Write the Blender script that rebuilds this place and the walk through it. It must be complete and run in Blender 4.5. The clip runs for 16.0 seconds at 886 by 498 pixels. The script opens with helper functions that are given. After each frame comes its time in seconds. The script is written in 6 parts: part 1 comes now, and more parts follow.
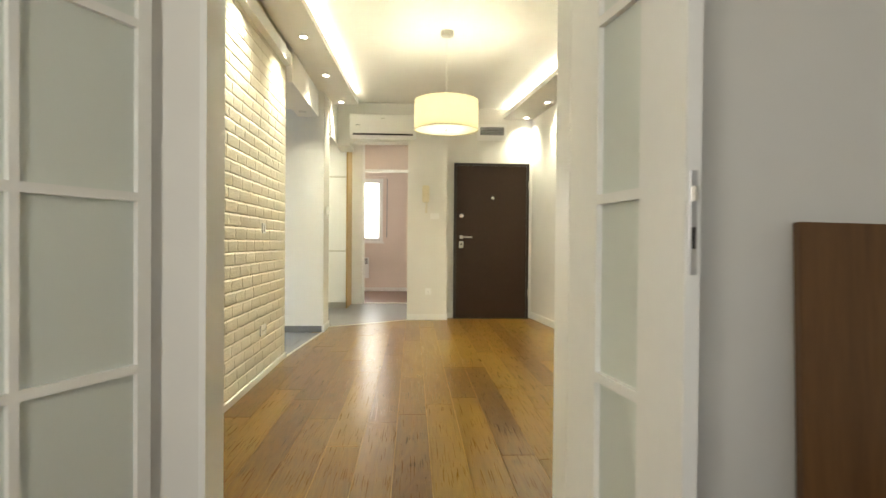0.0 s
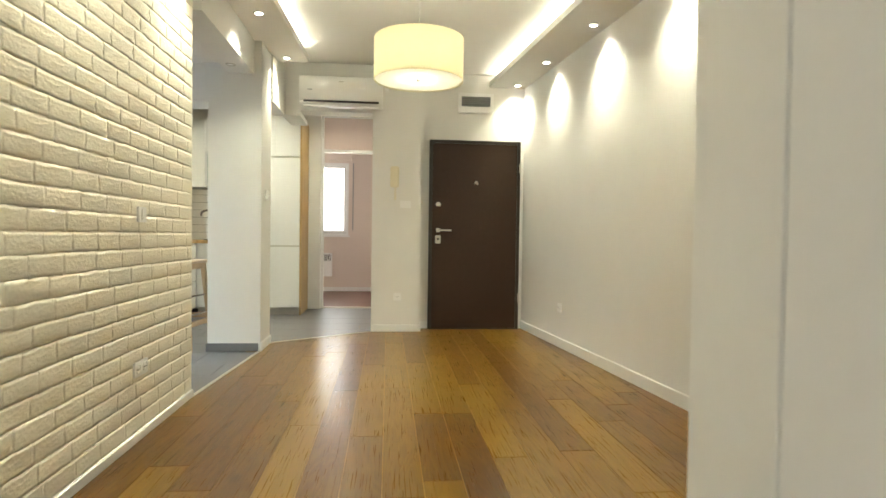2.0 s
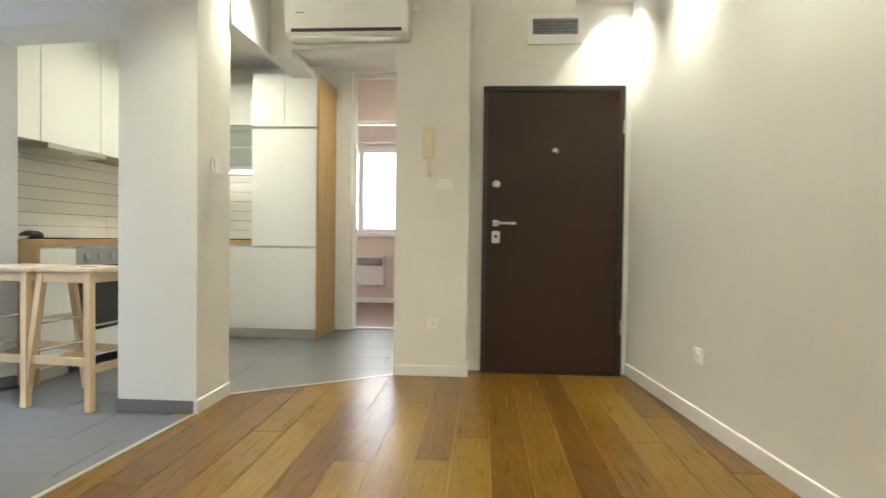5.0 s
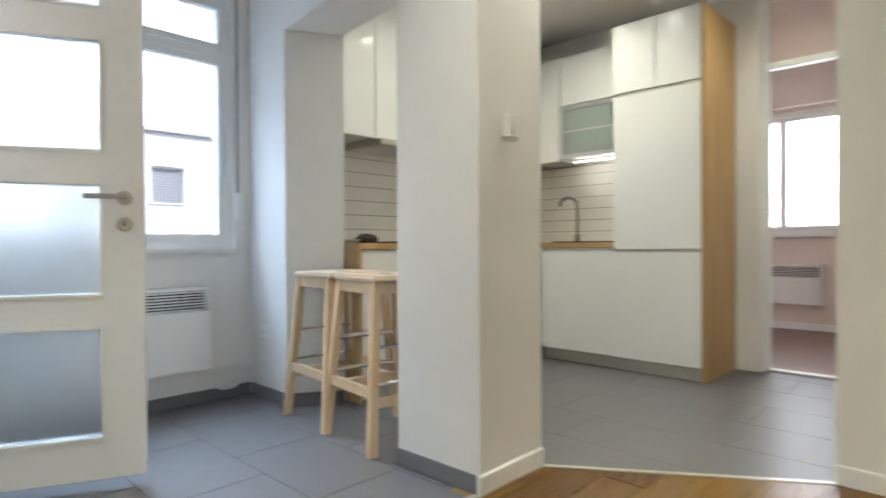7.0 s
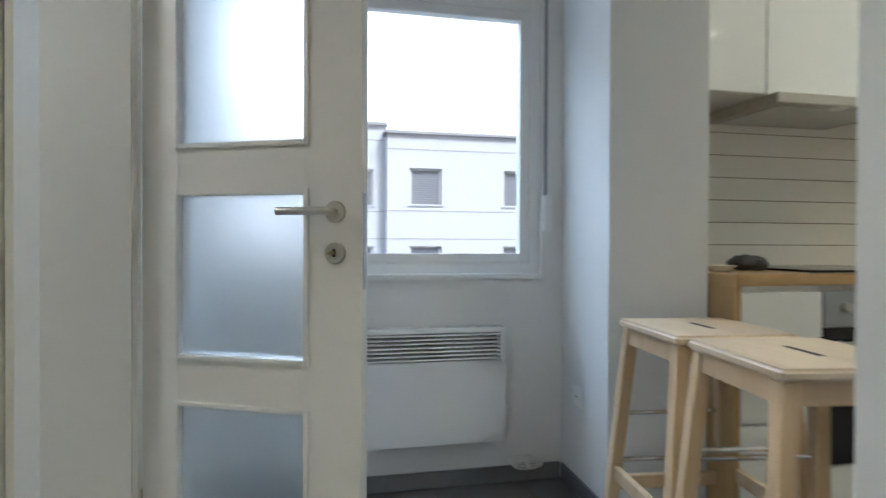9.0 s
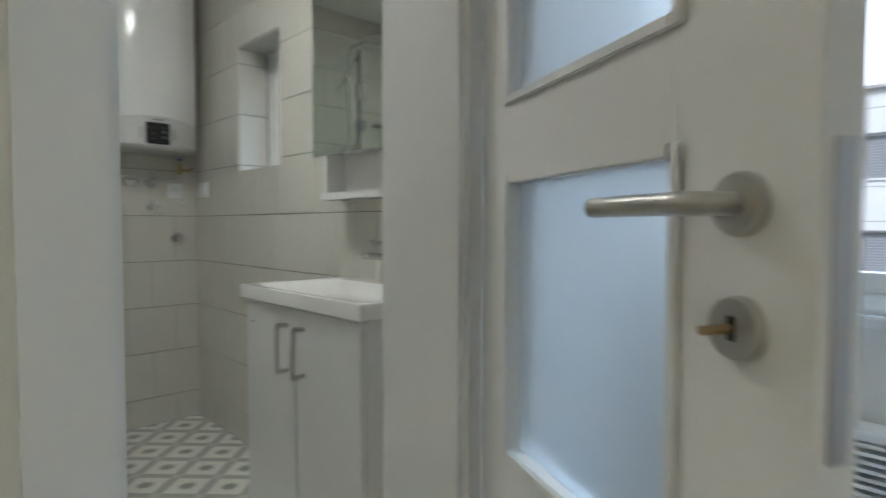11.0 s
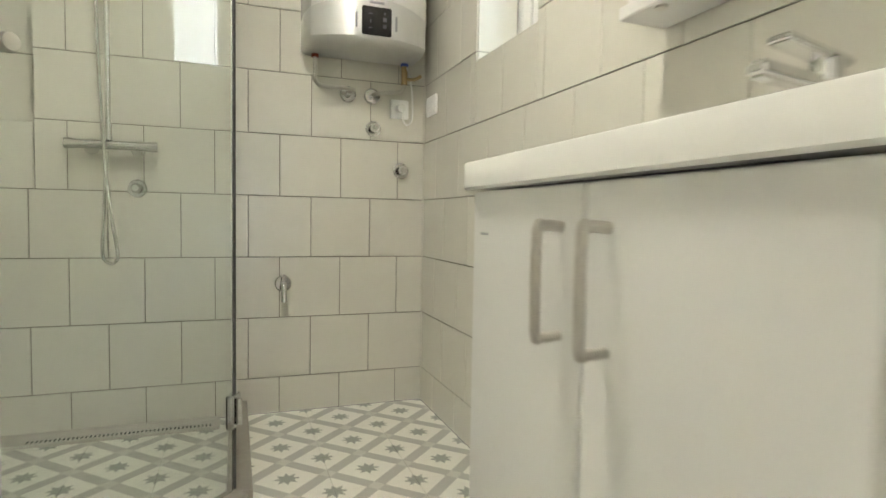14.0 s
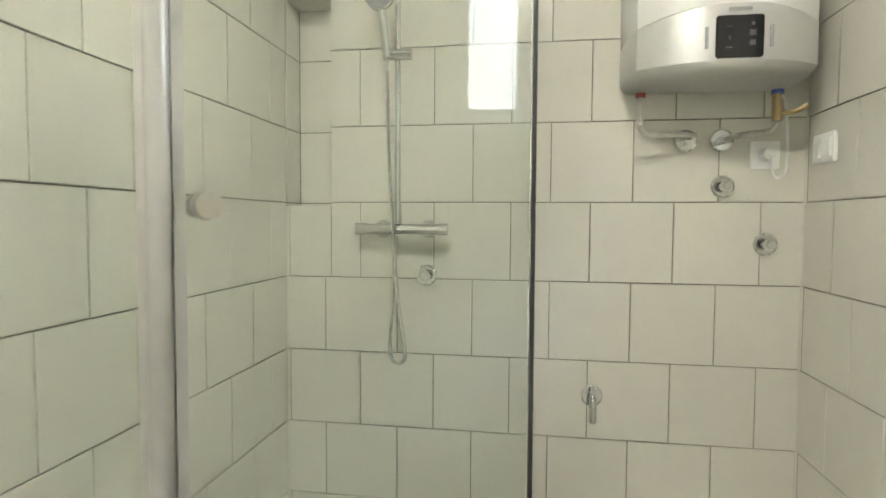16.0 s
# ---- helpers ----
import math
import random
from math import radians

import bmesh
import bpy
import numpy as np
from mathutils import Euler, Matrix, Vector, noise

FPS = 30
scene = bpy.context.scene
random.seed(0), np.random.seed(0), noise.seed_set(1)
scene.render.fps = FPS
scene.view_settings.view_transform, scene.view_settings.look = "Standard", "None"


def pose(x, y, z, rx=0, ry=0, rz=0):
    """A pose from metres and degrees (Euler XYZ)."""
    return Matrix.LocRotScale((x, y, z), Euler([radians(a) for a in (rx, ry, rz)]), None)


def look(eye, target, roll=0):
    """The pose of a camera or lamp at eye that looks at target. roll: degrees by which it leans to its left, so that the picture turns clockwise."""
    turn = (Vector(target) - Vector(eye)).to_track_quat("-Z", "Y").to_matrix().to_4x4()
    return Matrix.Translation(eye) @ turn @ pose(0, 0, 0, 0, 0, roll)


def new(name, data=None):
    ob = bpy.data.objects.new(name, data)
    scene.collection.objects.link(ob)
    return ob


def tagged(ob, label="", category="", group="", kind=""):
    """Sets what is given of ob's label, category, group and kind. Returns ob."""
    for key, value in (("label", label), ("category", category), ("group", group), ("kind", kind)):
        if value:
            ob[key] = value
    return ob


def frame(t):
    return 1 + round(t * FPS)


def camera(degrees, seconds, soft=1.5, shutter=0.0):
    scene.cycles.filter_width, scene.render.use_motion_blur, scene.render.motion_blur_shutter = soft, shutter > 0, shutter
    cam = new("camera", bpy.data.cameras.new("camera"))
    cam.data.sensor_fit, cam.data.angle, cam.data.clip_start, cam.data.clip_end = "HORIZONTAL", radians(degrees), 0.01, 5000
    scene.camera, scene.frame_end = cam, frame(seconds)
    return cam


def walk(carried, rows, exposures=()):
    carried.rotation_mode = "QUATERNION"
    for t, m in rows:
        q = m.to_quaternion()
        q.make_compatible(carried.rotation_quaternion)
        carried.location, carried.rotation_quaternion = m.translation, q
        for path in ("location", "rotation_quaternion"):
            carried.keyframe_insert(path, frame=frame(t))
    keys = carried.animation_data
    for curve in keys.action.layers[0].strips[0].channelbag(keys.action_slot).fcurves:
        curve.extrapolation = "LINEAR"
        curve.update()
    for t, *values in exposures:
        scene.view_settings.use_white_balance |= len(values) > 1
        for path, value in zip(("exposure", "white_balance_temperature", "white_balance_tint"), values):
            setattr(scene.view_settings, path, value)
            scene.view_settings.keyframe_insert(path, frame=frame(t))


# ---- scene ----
cam = camera(75.6, 16.0, shutter=0.5)
PATH = [
    (0, (-0.151, -0.341, 1.007), (-0.045, 1.656, 0.984), 0.5),
    (0.5, (-0.196, 0.04, 1.005), (-0.082, 2.036, 0.972), 0.7),
    (1, (-0.217, 0.393, 1.013), (-0.051, 2.386, 0.984), 0.9),
    (1.5, (-0.133, 0.725, 0.999), (0.062, 2.715, 0.963), 0.9),
    (2, (-0.049, 1.007, 1.016), (0.143, 2.997, 0.971), 0.8),
    (2.5, (-0.03, 1.345, 1.025), (0.187, 3.332, 0.978), 1.0),
    (3, (0.042, 1.676, 1.05), (0.301, 3.658, 0.986), 1.1),
    (5.5, (0.422, 3.451, 0.962), (0.023, 5.411, 0.936), 0.6),
    (6, (0.377, 3.828, 0.965), (-0.335, 5.696, 0.933), 0.4),
    (6.5, (0.294, 4.161, 0.927), (-0.726, 5.881, 0.895), 0.1),
    (7, (0.201, 4.466, 0.913), (-1.183, 5.909, 0.898), -0.3),
    (7.5, (0.019, 4.707, 0.959), (-1.654, 5.803, 0.934), 0.3),
    (8, (-0.246, 4.86, 0.992), (-2.037, 5.749, 0.963), 0.15),
    (10.5, (-1.488, 5.414, 1.063), (-3.26, 4.488, 1.008), 0.7),
    (11, (-1.684, 5.358, 1.08), (-3.059, 3.908, 0.997), 0.1),
    (11.5, (-1.819, 5.245, 1.061), (-2.898, 3.564, 0.979), 0.2),
    (12, (-1.968, 5.133, 1.062), (-2.897, 3.363, 0.981), 0.6),
    (12.5, (-2.012, 5.035, 0.942), (-2.778, 3.172, 0.887), 0.2),
    (13, (-2.107, 4.913, 0.858), (-2.747, 3.019, 0.79), 0.8),
    (13.5, (-2.145, 4.727, 0.801), (-2.774, 2.83, 0.705), 1.1),
    (14, (-2.117, 4.457, 0.801), (-2.802, 2.58, 0.697), 1.0),
    (14.5, (-2.132, 4.197, 0.84), (-2.515, 2.235, 0.735), 0.3),
    (15, (-2.072, 3.996, 0.875), (-2.066, 1.996, 0.822), 0.3),
    (15.5, (-2.067, 3.874, 0.968), (-1.808, 1.892, 0.908), 0.3),
    (16, (-2.117, 3.874, 1.069), (-1.803, 1.901, 0.971), 0.3),
]
EXPOSURES = [(0.0, 0.74, 6600, 8), (1.0, 0.66, 6500, 8), (2.5, 0.5, 6300, 9), (3.0, 0.46, 6250, 9), (5.5, 0.56, 6000, 12), (6.5, 0.5, 5850, 14), (7.5, 0.04, 5750, 14), (8.2, -0.08, 5700, 12), (10.3, -0.68, 5600, 11), (11.0, -0.42, 5700, 10), (11.5, -0.22, 5850, 9), (12.0, 0.02, 5950, 9), (12.5, 0.2, 6200, 9), (13.0, 0.44, 6450, 10), (14.0, 0.74, 6550, 10), (15.0, 0.92, 6420, 10), (16.0, 0.92, 6400, 10)]
walk(cam, [(t, look(eye, target, roll)) for t, eye, target, roll in PATH], EXPOSURES)

# ---- world and lights ----
world = bpy.data.worlds.new("world")
scene.world = world
world.use_nodes = True
wn = world.node_tree.nodes
sky = wn.new("ShaderNodeTexSky")
sky.sky_type = "NISHITA"
sky.sun_disc = False
sky.sun_elevation, sky.sun_rotation = radians(42), radians(70)
sky.dust_density = 4.0
world.node_tree.links.new(sky.outputs["Color"], wn["Background"].inputs["Color"])
wn["Background"].inputs["Strength"].default_value = 0.15

WARM = (1.0, 0.955, 0.70)
DAY = (0.64, 0.81, 1.0)


def lamp(name, kind, energy, color, m, **kw):
    data = bpy.data.lights.new(name, kind)
    data.energy, data.color = energy, color
    for key, value in kw.items():
        if key == "size":
            data.shape, data.size, data.size_y = "RECTANGLE", value[0], value[1]
        elif key == "spot":
            data.spot_size, data.spot_blend = radians(value), 1.0
        elif key == "radius":
            data.shadow_soft_size = value
    ob = new(name, data)
    ob.matrix_world = m
    return ob


sun = lamp("sun", "SUN", 3.0, (1.0, 0.985, 0.96), look((0, 0, 0), (-1.05, -0.38, -1.0)))
sun.data.angle = radians(15)
# area lamps standing in for skylight, outside the windows or in their openings
lamp("daylight_dining", "AREA", 480, DAY, look((-5.2, 5.4, 4.6), (-2.6, 5.4, 1.2)), size=(3.0, 2.4))
lamp("daylight_far_room", "AREA", 30, (1.0, 0.95, 0.90), look((-1.35, 11.60, 1.65), (-1.3, 8.0, 1.2)), size=(1.15, 1.2))
lamp("daylight_bath", "AREA", 42, DAY, look((-4.9, 2.79, 3.6), (-2.6, 2.79, 1.4)), size=(1.6, 1.6))
# added fill that brightens the open leaves; its window is assumed
lamp("fill_first_room", "AREA", 24, (1.0, 0.94, 0.82), look((-1.1, -1.8, 1.5), (-0.3, 1.2, 1.2)), size=(0.5, 1.6))

# ---- materials ----
MATS = {}


def material(name, color, rough=0.5, metal=0.0, var=0.06, scale=6.0, bump=0.0, bscale=60.0, spec=0.5, rnd=0.0, trans=0.0, emit=None, estr=0.0, coat=0.0):
    """Principled surface with noise at two scales in its colour and, if wanted, fine relief."""
    m = bpy.data.materials.new(name)
    m.use_nodes = True
    nt = m.node_tree
    b = nt.nodes["Principled BSDF"]
    b.inputs["Roughness"].default_value = rough
    b.inputs["Metallic"].default_value = metal
    b.inputs["Specular IOR Level"].default_value = spec
    b.inputs["Coat Weight"].default_value = coat
    b.inputs["Transmission Weight"].default_value = trans
    tc = nt.nodes.new("ShaderNodeTexCoord")
    n1, n2 = nt.nodes.new("ShaderNodeTexNoise"), nt.nodes.new("ShaderNodeTexNoise")
    n1.inputs["Scale"].default_value, n2.inputs["Scale"].default_value = scale * 0.25, scale * 4
    n1.inputs["Detail"].default_value, n2.inputs["Detail"].default_value = 4, 5
    add = nt.nodes.new("ShaderNodeMath")
    add.operation = "ADD"
    for n in (n1, n2):
        nt.links.new(tc.outputs["Object"], n.inputs["Vector"])
    nt.links.new(n1.outputs["Fac"], add.inputs[0])
    nt.links.new(n2.outputs["Fac"], add.inputs[1])
    last = add
    if rnd:
        oi = nt.nodes.new("ShaderNodeObjectInfo")
        ma = nt.nodes.new("ShaderNodeMath")
        ma.operation = "MULTIPLY_ADD"
        nt.links.new(oi.outputs["Random"], ma.inputs[0])
        ma.inputs[1].default_value = rnd
        nt.links.new(add.outputs[0], ma.inputs[2])
        last = ma
    mr = nt.nodes.new("ShaderNodeMapRange")
    mr.inputs["From Min"].default_value, mr.inputs["From Max"].default_value = 0.6, 1.4 + rnd
    mr.inputs["To Min"].default_value, mr.inputs["To Max"].default_value = 1 - var, 1 + var
    nt.links.new(last.outputs[0], mr.inputs["Value"])
    mul = nt.nodes.new("ShaderNodeMix")
    mul.data_type, mul.blend_type = "RGBA", "MULTIPLY"
    mul.inputs[0].default_value = 1.0
    mul.inputs[6].default_value = (*color, 1)
    nt.links.new(mr.outputs[0], mul.inputs[7])
    nt.links.new(mul.outputs[2], b.inputs["Base Color"])
    if bump:
        nb, bp = nt.nodes.new("ShaderNodeTexNoise"), nt.nodes.new("ShaderNodeBump")
        nb.inputs["Scale"].default_value, nb.inputs["Detail"].default_value = bscale, 4
        nt.links.new(tc.outputs["Object"], nb.inputs["Vector"])
        bp.inputs["Strength"].default_value, bp.inputs["Distance"].default_value = bump, 0.01
        nt.links.new(nb.outputs["Fac"], bp.inputs["Height"])
        nt.links.new(bp.outputs["Normal"], b.inputs["Normal"])
    if emit:
        b.inputs["Emission Color"].default_value = (*emit, 1)
        b.inputs["Emission Strength"].default_value = estr
    MATS[name] = m
    return m


def wood(name, dark, light, grain=14.0, along="Y", rough=0.35, rnd=0.5, coat=0.0):
    """Wood with a stretched grain along one axis; each board shifted by its own random number."""
    m = bpy.data.materials.new(name)
    m.use_nodes = True
    nt = m.node_tree
    b = nt.nodes["Principled BSDF"]
    tc, oi = nt.nodes.new("ShaderNodeTexCoord"), nt.nodes.new("ShaderNodeObjectInfo")
    geo = nt.nodes.new("ShaderNodeNewGeometry")
    mp = nt.nodes.new("ShaderNodeMapping")
    s = {"X": (0.09, 1, 1), "Y": (1, 0.09, 1), "Z": (1, 1, 0.09)}[along]
    mp.inputs["Scale"].default_value = s
    sc = nt.nodes.new("ShaderNodeVectorMath")
    sc.operation = "SCALE"
    comb = nt.nodes.new("ShaderNodeCombineXYZ")
    for i in range(3):
        nt.links.new(oi.outputs["Random"], comb.inputs[i])
    nt.links.new(comb.outputs[0], sc.inputs[0])
    sc.inputs["Scale"].default_value = 37.0
    va = nt.nodes.new("ShaderNodeVectorMath")
    nt.links.new(geo.outputs["Position"], mp.inputs["Vector"])
    nt.links.new(mp.outputs[0], va.inputs[0])
    nt.links.new(sc.outputs[0], va.inputs[1])
    n1, n2 = nt.nodes.new("ShaderNodeTexNoise"), nt.nodes.new("ShaderNodeTexNoise")
    n1.inputs["Scale"].default_value, n1.inputs["Detail"].default_value, n1.inputs["Distortion"].default_value = grain, 6, 1.2
    n2.inputs["Scale"].default_value, n2.inputs["Detail"].default_value = grain * 6, 3
    for n in (n1, n2):
        nt.links.new(va.outputs[0], n.inputs["Vector"])
    add = nt.nodes.new("ShaderNodeMath")
    add.operation = "MULTIPLY_ADD"
    nt.links.new(n2.outputs["Fac"], add.inputs[0])
    add.inputs[1].default_value = 0.35
    nt.links.new(n1.outputs["Fac"], add.inputs[2])
    rn = nt.nodes.new("ShaderNodeMath")
    rn.operation = "MULTIPLY_ADD"
    nt.links.new(oi.outputs["Random"], rn.inputs[0])
    rn.inputs[1].default_value = rnd
    nt.links.new(add.outputs[0], rn.inputs[2])
    mr = nt.nodes.new("ShaderNodeMapRange")
    mr.inputs["From Min"].default_value, mr.inputs["From Max"].default_value = 0.42, 0.95 + rnd
    nt.links.new(rn.outputs[0], mr.inputs["Value"])
    mix = nt.nodes.new("ShaderNodeMix")
    mix.data_type = "RGBA"
    mix.inputs[6].default_value, mix.inputs[7].default_value = (*dark, 1), (*light, 1)
    nt.links.new(mr.outputs[0], mix.inputs[0])
    out = mix.outputs[2]
    nt.links.new(out, b.inputs["Base Color"])
    b.inputs["Roughness"].default_value = rough
    b.inputs["Coat Weight"].default_value = coat
    b.inputs["Coat Roughness"].default_value = 0.12
    bp = nt.nodes.new("ShaderNodeBump")
    bp.inputs["Strength"].default_value, bp.inputs["Distance"].default_value = 0.12, 0.002
    nt.links.new(n2.outputs["Fac"], bp.inputs["Height"])
    nt.links.new(bp.outputs["Normal"], b.inputs["Normal"])
    MATS[name] = m
    return m


def oak_planks(name):
    """Oiled rustic oak boards: cathedral grain along y, a tone for each board, dark knots, open pores."""
    m = bpy.data.materials.new(name)
    m.use_nodes = True
    nt = m.node_tree
    b = nt.nodes["Principled BSDF"]
    geo, oi = nt.nodes.new("ShaderNodeNewGeometry"), nt.nodes.new("ShaderNodeObjectInfo")

    def math_node(kind, a, c):
        n = nt.nodes.new("ShaderNodeMath")
        n.operation = kind
        for i, v in enumerate((a, c)):
            if isinstance(v, (int, float)):
                n.inputs[i].default_value = v
            else:
                nt.links.new(v, n.inputs[i])
        return n.outputs[0]

    def spread(v, f0, f1, t0, t1):
        n = nt.nodes.new("ShaderNodeMapRange")
        for key, x_ in (("From Min", f0), ("From Max", f1), ("To Min", t0), ("To Max", t1)):
            n.inputs[key].default_value = x_
        nt.links.new(v, n.inputs["Value"])
        return n.outputs[0]

    shift = nt.nodes.new("ShaderNodeCombineXYZ")
    nt.links.new(math_node("MULTIPLY", oi.outputs["Random"], 31.0), shift.inputs[0])
    nt.links.new(math_node("MULTIPLY", oi.outputs["Random"], 57.0), shift.inputs[1])
    at = nt.nodes.new("ShaderNodeVectorMath")
    nt.links.new(geo.outputs["Position"], at.inputs[0])
    nt.links.new(shift.outputs[0], at.inputs[1])

    def field(kind, scale, stretch):
        mp = nt.nodes.new("ShaderNodeMapping")
        mp.inputs["Scale"].default_value = (1, stretch, 1)
        nt.links.new(at.outputs[0], mp.inputs["Vector"])
        n = nt.nodes.new(kind)
        n.inputs["Scale"].default_value = scale
        nt.links.new(mp.outputs[0], n.inputs["Vector"])
        return n

    broad = field("ShaderNodeTexNoise", 4.2, 0.11)
    broad.inputs["Detail"].default_value, broad.inputs["Distortion"].default_value = 3, 0.6
    rings = math_node("SINE", math_node("MULTIPLY", broad.outputs["Fac"], 110.0), 0.0)
    pores = field("ShaderNodeTexNoise", 190.0, 0.016)
    pores.inputs["Detail"].default_value = 4
    cloud = field("ShaderNodeTexNoise", 2.2, 0.5)
    cloud.inputs["Detail"].default_value = 3
    knot = field("ShaderNodeTexVoronoi", 2.6, 0.55)
    grain = math_node("ADD", math_node("MULTIPLY", rings, 0.034), math_node("MULTIPLY", pores.outputs["Fac"], 0.26))
    tone = math_node("ADD", grain, math_node("MULTIPLY", cloud.outputs["Fac"], 0.30))
    tone = math_node("ADD", tone, math_node("MULTIPLY", oi.outputs["Random"], 0.27))
    ramp = nt.nodes.new("ShaderNodeValToRGB")
    stops = ((0.0, (0.038, 0.013, 0.0015)), (0.28, (0.090, 0.038, 0.0035)), (0.52, (0.145, 0.075, 0.008)), (0.78, (0.188, 0.108, 0.014)), (1.0, (0.232, 0.145, 0.026)))
    for i, (p, col_) in enumerate(stops):
        e = ramp.color_ramp.elements[i] if i < 2 else ramp.color_ramp.elements.new(p)
        e.position = p
        e.color = (*col_, 1)
    nt.links.new(spread(tone, 0.16, 0.72, 0.06, 0.98), ramp.inputs["Fac"])
    mul = nt.nodes.new("ShaderNodeMix")
    mul.data_type, mul.blend_type = "RGBA", "MULTIPLY"
    mul.inputs[0].default_value = 1.0
    nt.links.new(ramp.outputs["Color"], mul.inputs[6])
    nt.links.new(spread(knot.outputs["Distance"], 0.015, 0.10, 0.22, 1.0), mul.inputs[7])
    nt.links.new(mul.outputs[2], b.inputs["Base Color"])
    nt.links.new(spread(pores.outputs["Fac"], 0.3, 0.7, 0.33, 0.26), b.inputs["Roughness"])
    b.inputs["Specular IOR Level"].default_value = 0.4
    bp = nt.nodes.new("ShaderNodeBump")
    bp.inputs["Strength"].default_value, bp.inputs["Distance"].default_value = 0.07, 0.002
    nt.links.new(grain, bp.inputs["Height"])
    nt.links.new(bp.outputs["Normal"], b.inputs["Normal"])
    MATS[name] = m
    return m


def glass(name, color=(1, 1, 1), rough=0.0, ior=1.45):
    m = bpy.data.materials.new(name)
    m.use_nodes = True
    b = m.node_tree.nodes["Principled BSDF"]
    b.inputs["Base Color"].default_value = (*color, 1)
    b.inputs["Roughness"].default_value = rough
    b.inputs["Transmission Weight"].default_value = 1.0
    b.inputs["IOR"].default_value = ior
    MATS[name] = m
    return m


def frosted(name, color, share=0.5):
    """Etched glass: lets light through, scattered."""
    m = bpy.data.materials.new(name)
    m.use_nodes = True
    nt = m.node_tree
    b = nt.nodes["Principled BSDF"]
    b.inputs["Base Color"].default_value = (*color, 1)
    b.inputs["Roughness"].default_value = 0.35
    tr = nt.nodes.new("ShaderNodeBsdfTranslucent")
    tr.inputs["Color"].default_value = (*color, 1)
    mx = nt.nodes.new("ShaderNodeMixShader")
    mx.inputs[0].default_value = share
    nt.links.new(b.outputs[0], mx.inputs[1])
    nt.links.new(tr.outputs[0], mx.inputs[2])
    nt.links.new(mx.outputs[0], nt.nodes["Material Output"].inputs["Surface"])
    MATS[name] = m
    return m


def emitter(name, color, strength):
    m = bpy.data.materials.new(name)
    m.use_nodes = True
    b = m.node_tree.nodes["Principled BSDF"]
    b.inputs["Base Color"].default_value = (0.8, 0.8, 0.8, 1)
    b.inputs["Emission Color"].default_value = (*color, 1)
    b.inputs["Emission Strength"].default_value = strength
    MATS[name] = m
    return m


def floor_pattern(name):
    """Cement tile: grey diagonal lattice on white with an eight-pointed star in each diamond."""
    m = bpy.data.materials.new(name)
    m.use_nodes = True
    nt = m.node_tree
    b = nt.nodes["Principled BSDF"]
    geo = nt.nodes.new("ShaderNodeNewGeometry")
    sep = nt.nodes.new("ShaderNodeSeparateXYZ")
    nt.links.new(geo.outputs["Position"], sep.inputs[0])

    def op(kind, a, c=None, d=None):
        n = nt.nodes.new("ShaderNodeMath")
        n.operation = kind
        for i, v in enumerate((a, c, d)):
            if v is None:
                continue
            if isinstance(v, (int, float)):
                n.inputs[i].default_value = v
            else:
                nt.links.new(v, n.inputs[i])
        return n.outputs[0]

    T = 0.25
    x = op("DIVIDE", op("ADD", sep.outputs[0], 2.89), T)
    y = op("DIVIDE", op("SUBTRACT", sep.outputs[1], 2.07), T)
    fu = op("SUBTRACT", op("FRACT", op("ADD", op("ADD", x, y), 20.5)), 0.5)
    fv = op("SUBTRACT", op("FRACT", op("ADD", op("SUBTRACT", x, y), 20.5)), 0.5)
    au, av = op("ABSOLUTE", fu), op("ABSOLUTE", fv)
    band = op("GREATER_THAN", op("MAXIMUM", au, av), 0.39)
    cross = op("GREATER_THAN", op("MINIMUM", au, av), 0.39)
    p, q = op("ABSOLUTE", op("MULTIPLY", op("ADD", fu, fv), 0.7071)), op("ABSOLUTE", op("MULTIPLY", op("SUBTRACT", fu, fv), 0.7071))

    def tip(a, c):
        return op("ADD", a, op("MULTIPLY", c, 2.6))

    star = op("LESS_THAN", op("MINIMUM", op("MINIMUM", tip(au, av), tip(av, au)), op("MINIMUM", tip(p, q), tip(q, p))), 0.235)
    nz = nt.nodes.new("ShaderNodeTexNoise")
    nz.inputs["Scale"].default_value, nz.inputs["Detail"].default_value = 45, 4
    nt.links.new(geo.outputs["Position"], nz.inputs["Vector"])
    oi = nt.nodes.new("ShaderNodeObjectInfo")

    def mixc(f, a, c):
        n = nt.nodes.new("ShaderNodeMix")
        n.data_type = "RGBA"
        if isinstance(f, float):
            n.inputs[0].default_value = f
        else:
            nt.links.new(f, n.inputs[0])
        for i, v in ((6, a), (7, c)):
            if isinstance(v, tuple):
                n.inputs[i].default_value = (*v, 1)
            else:
                nt.links.new(v, n.inputs[i])
        return n.outputs[2]

    base = mixc(band, (0.82, 0.81, 0.74), (0.45, 0.45, 0.41))
    base = mixc(cross, base, (0.58, 0.58, 0.52))
    base = mixc(star, base, (0.31, 0.325, 0.29))
    shade = mixc(nz.outputs["Fac"], base, (0.42, 0.41, 0.37))
    base = mixc(0.16, base, shade)
    nt.links.new(base, b.inputs["Base Color"])
    b.inputs["Roughness"].default_value = 0.42
    MATS[name] = m
    return m


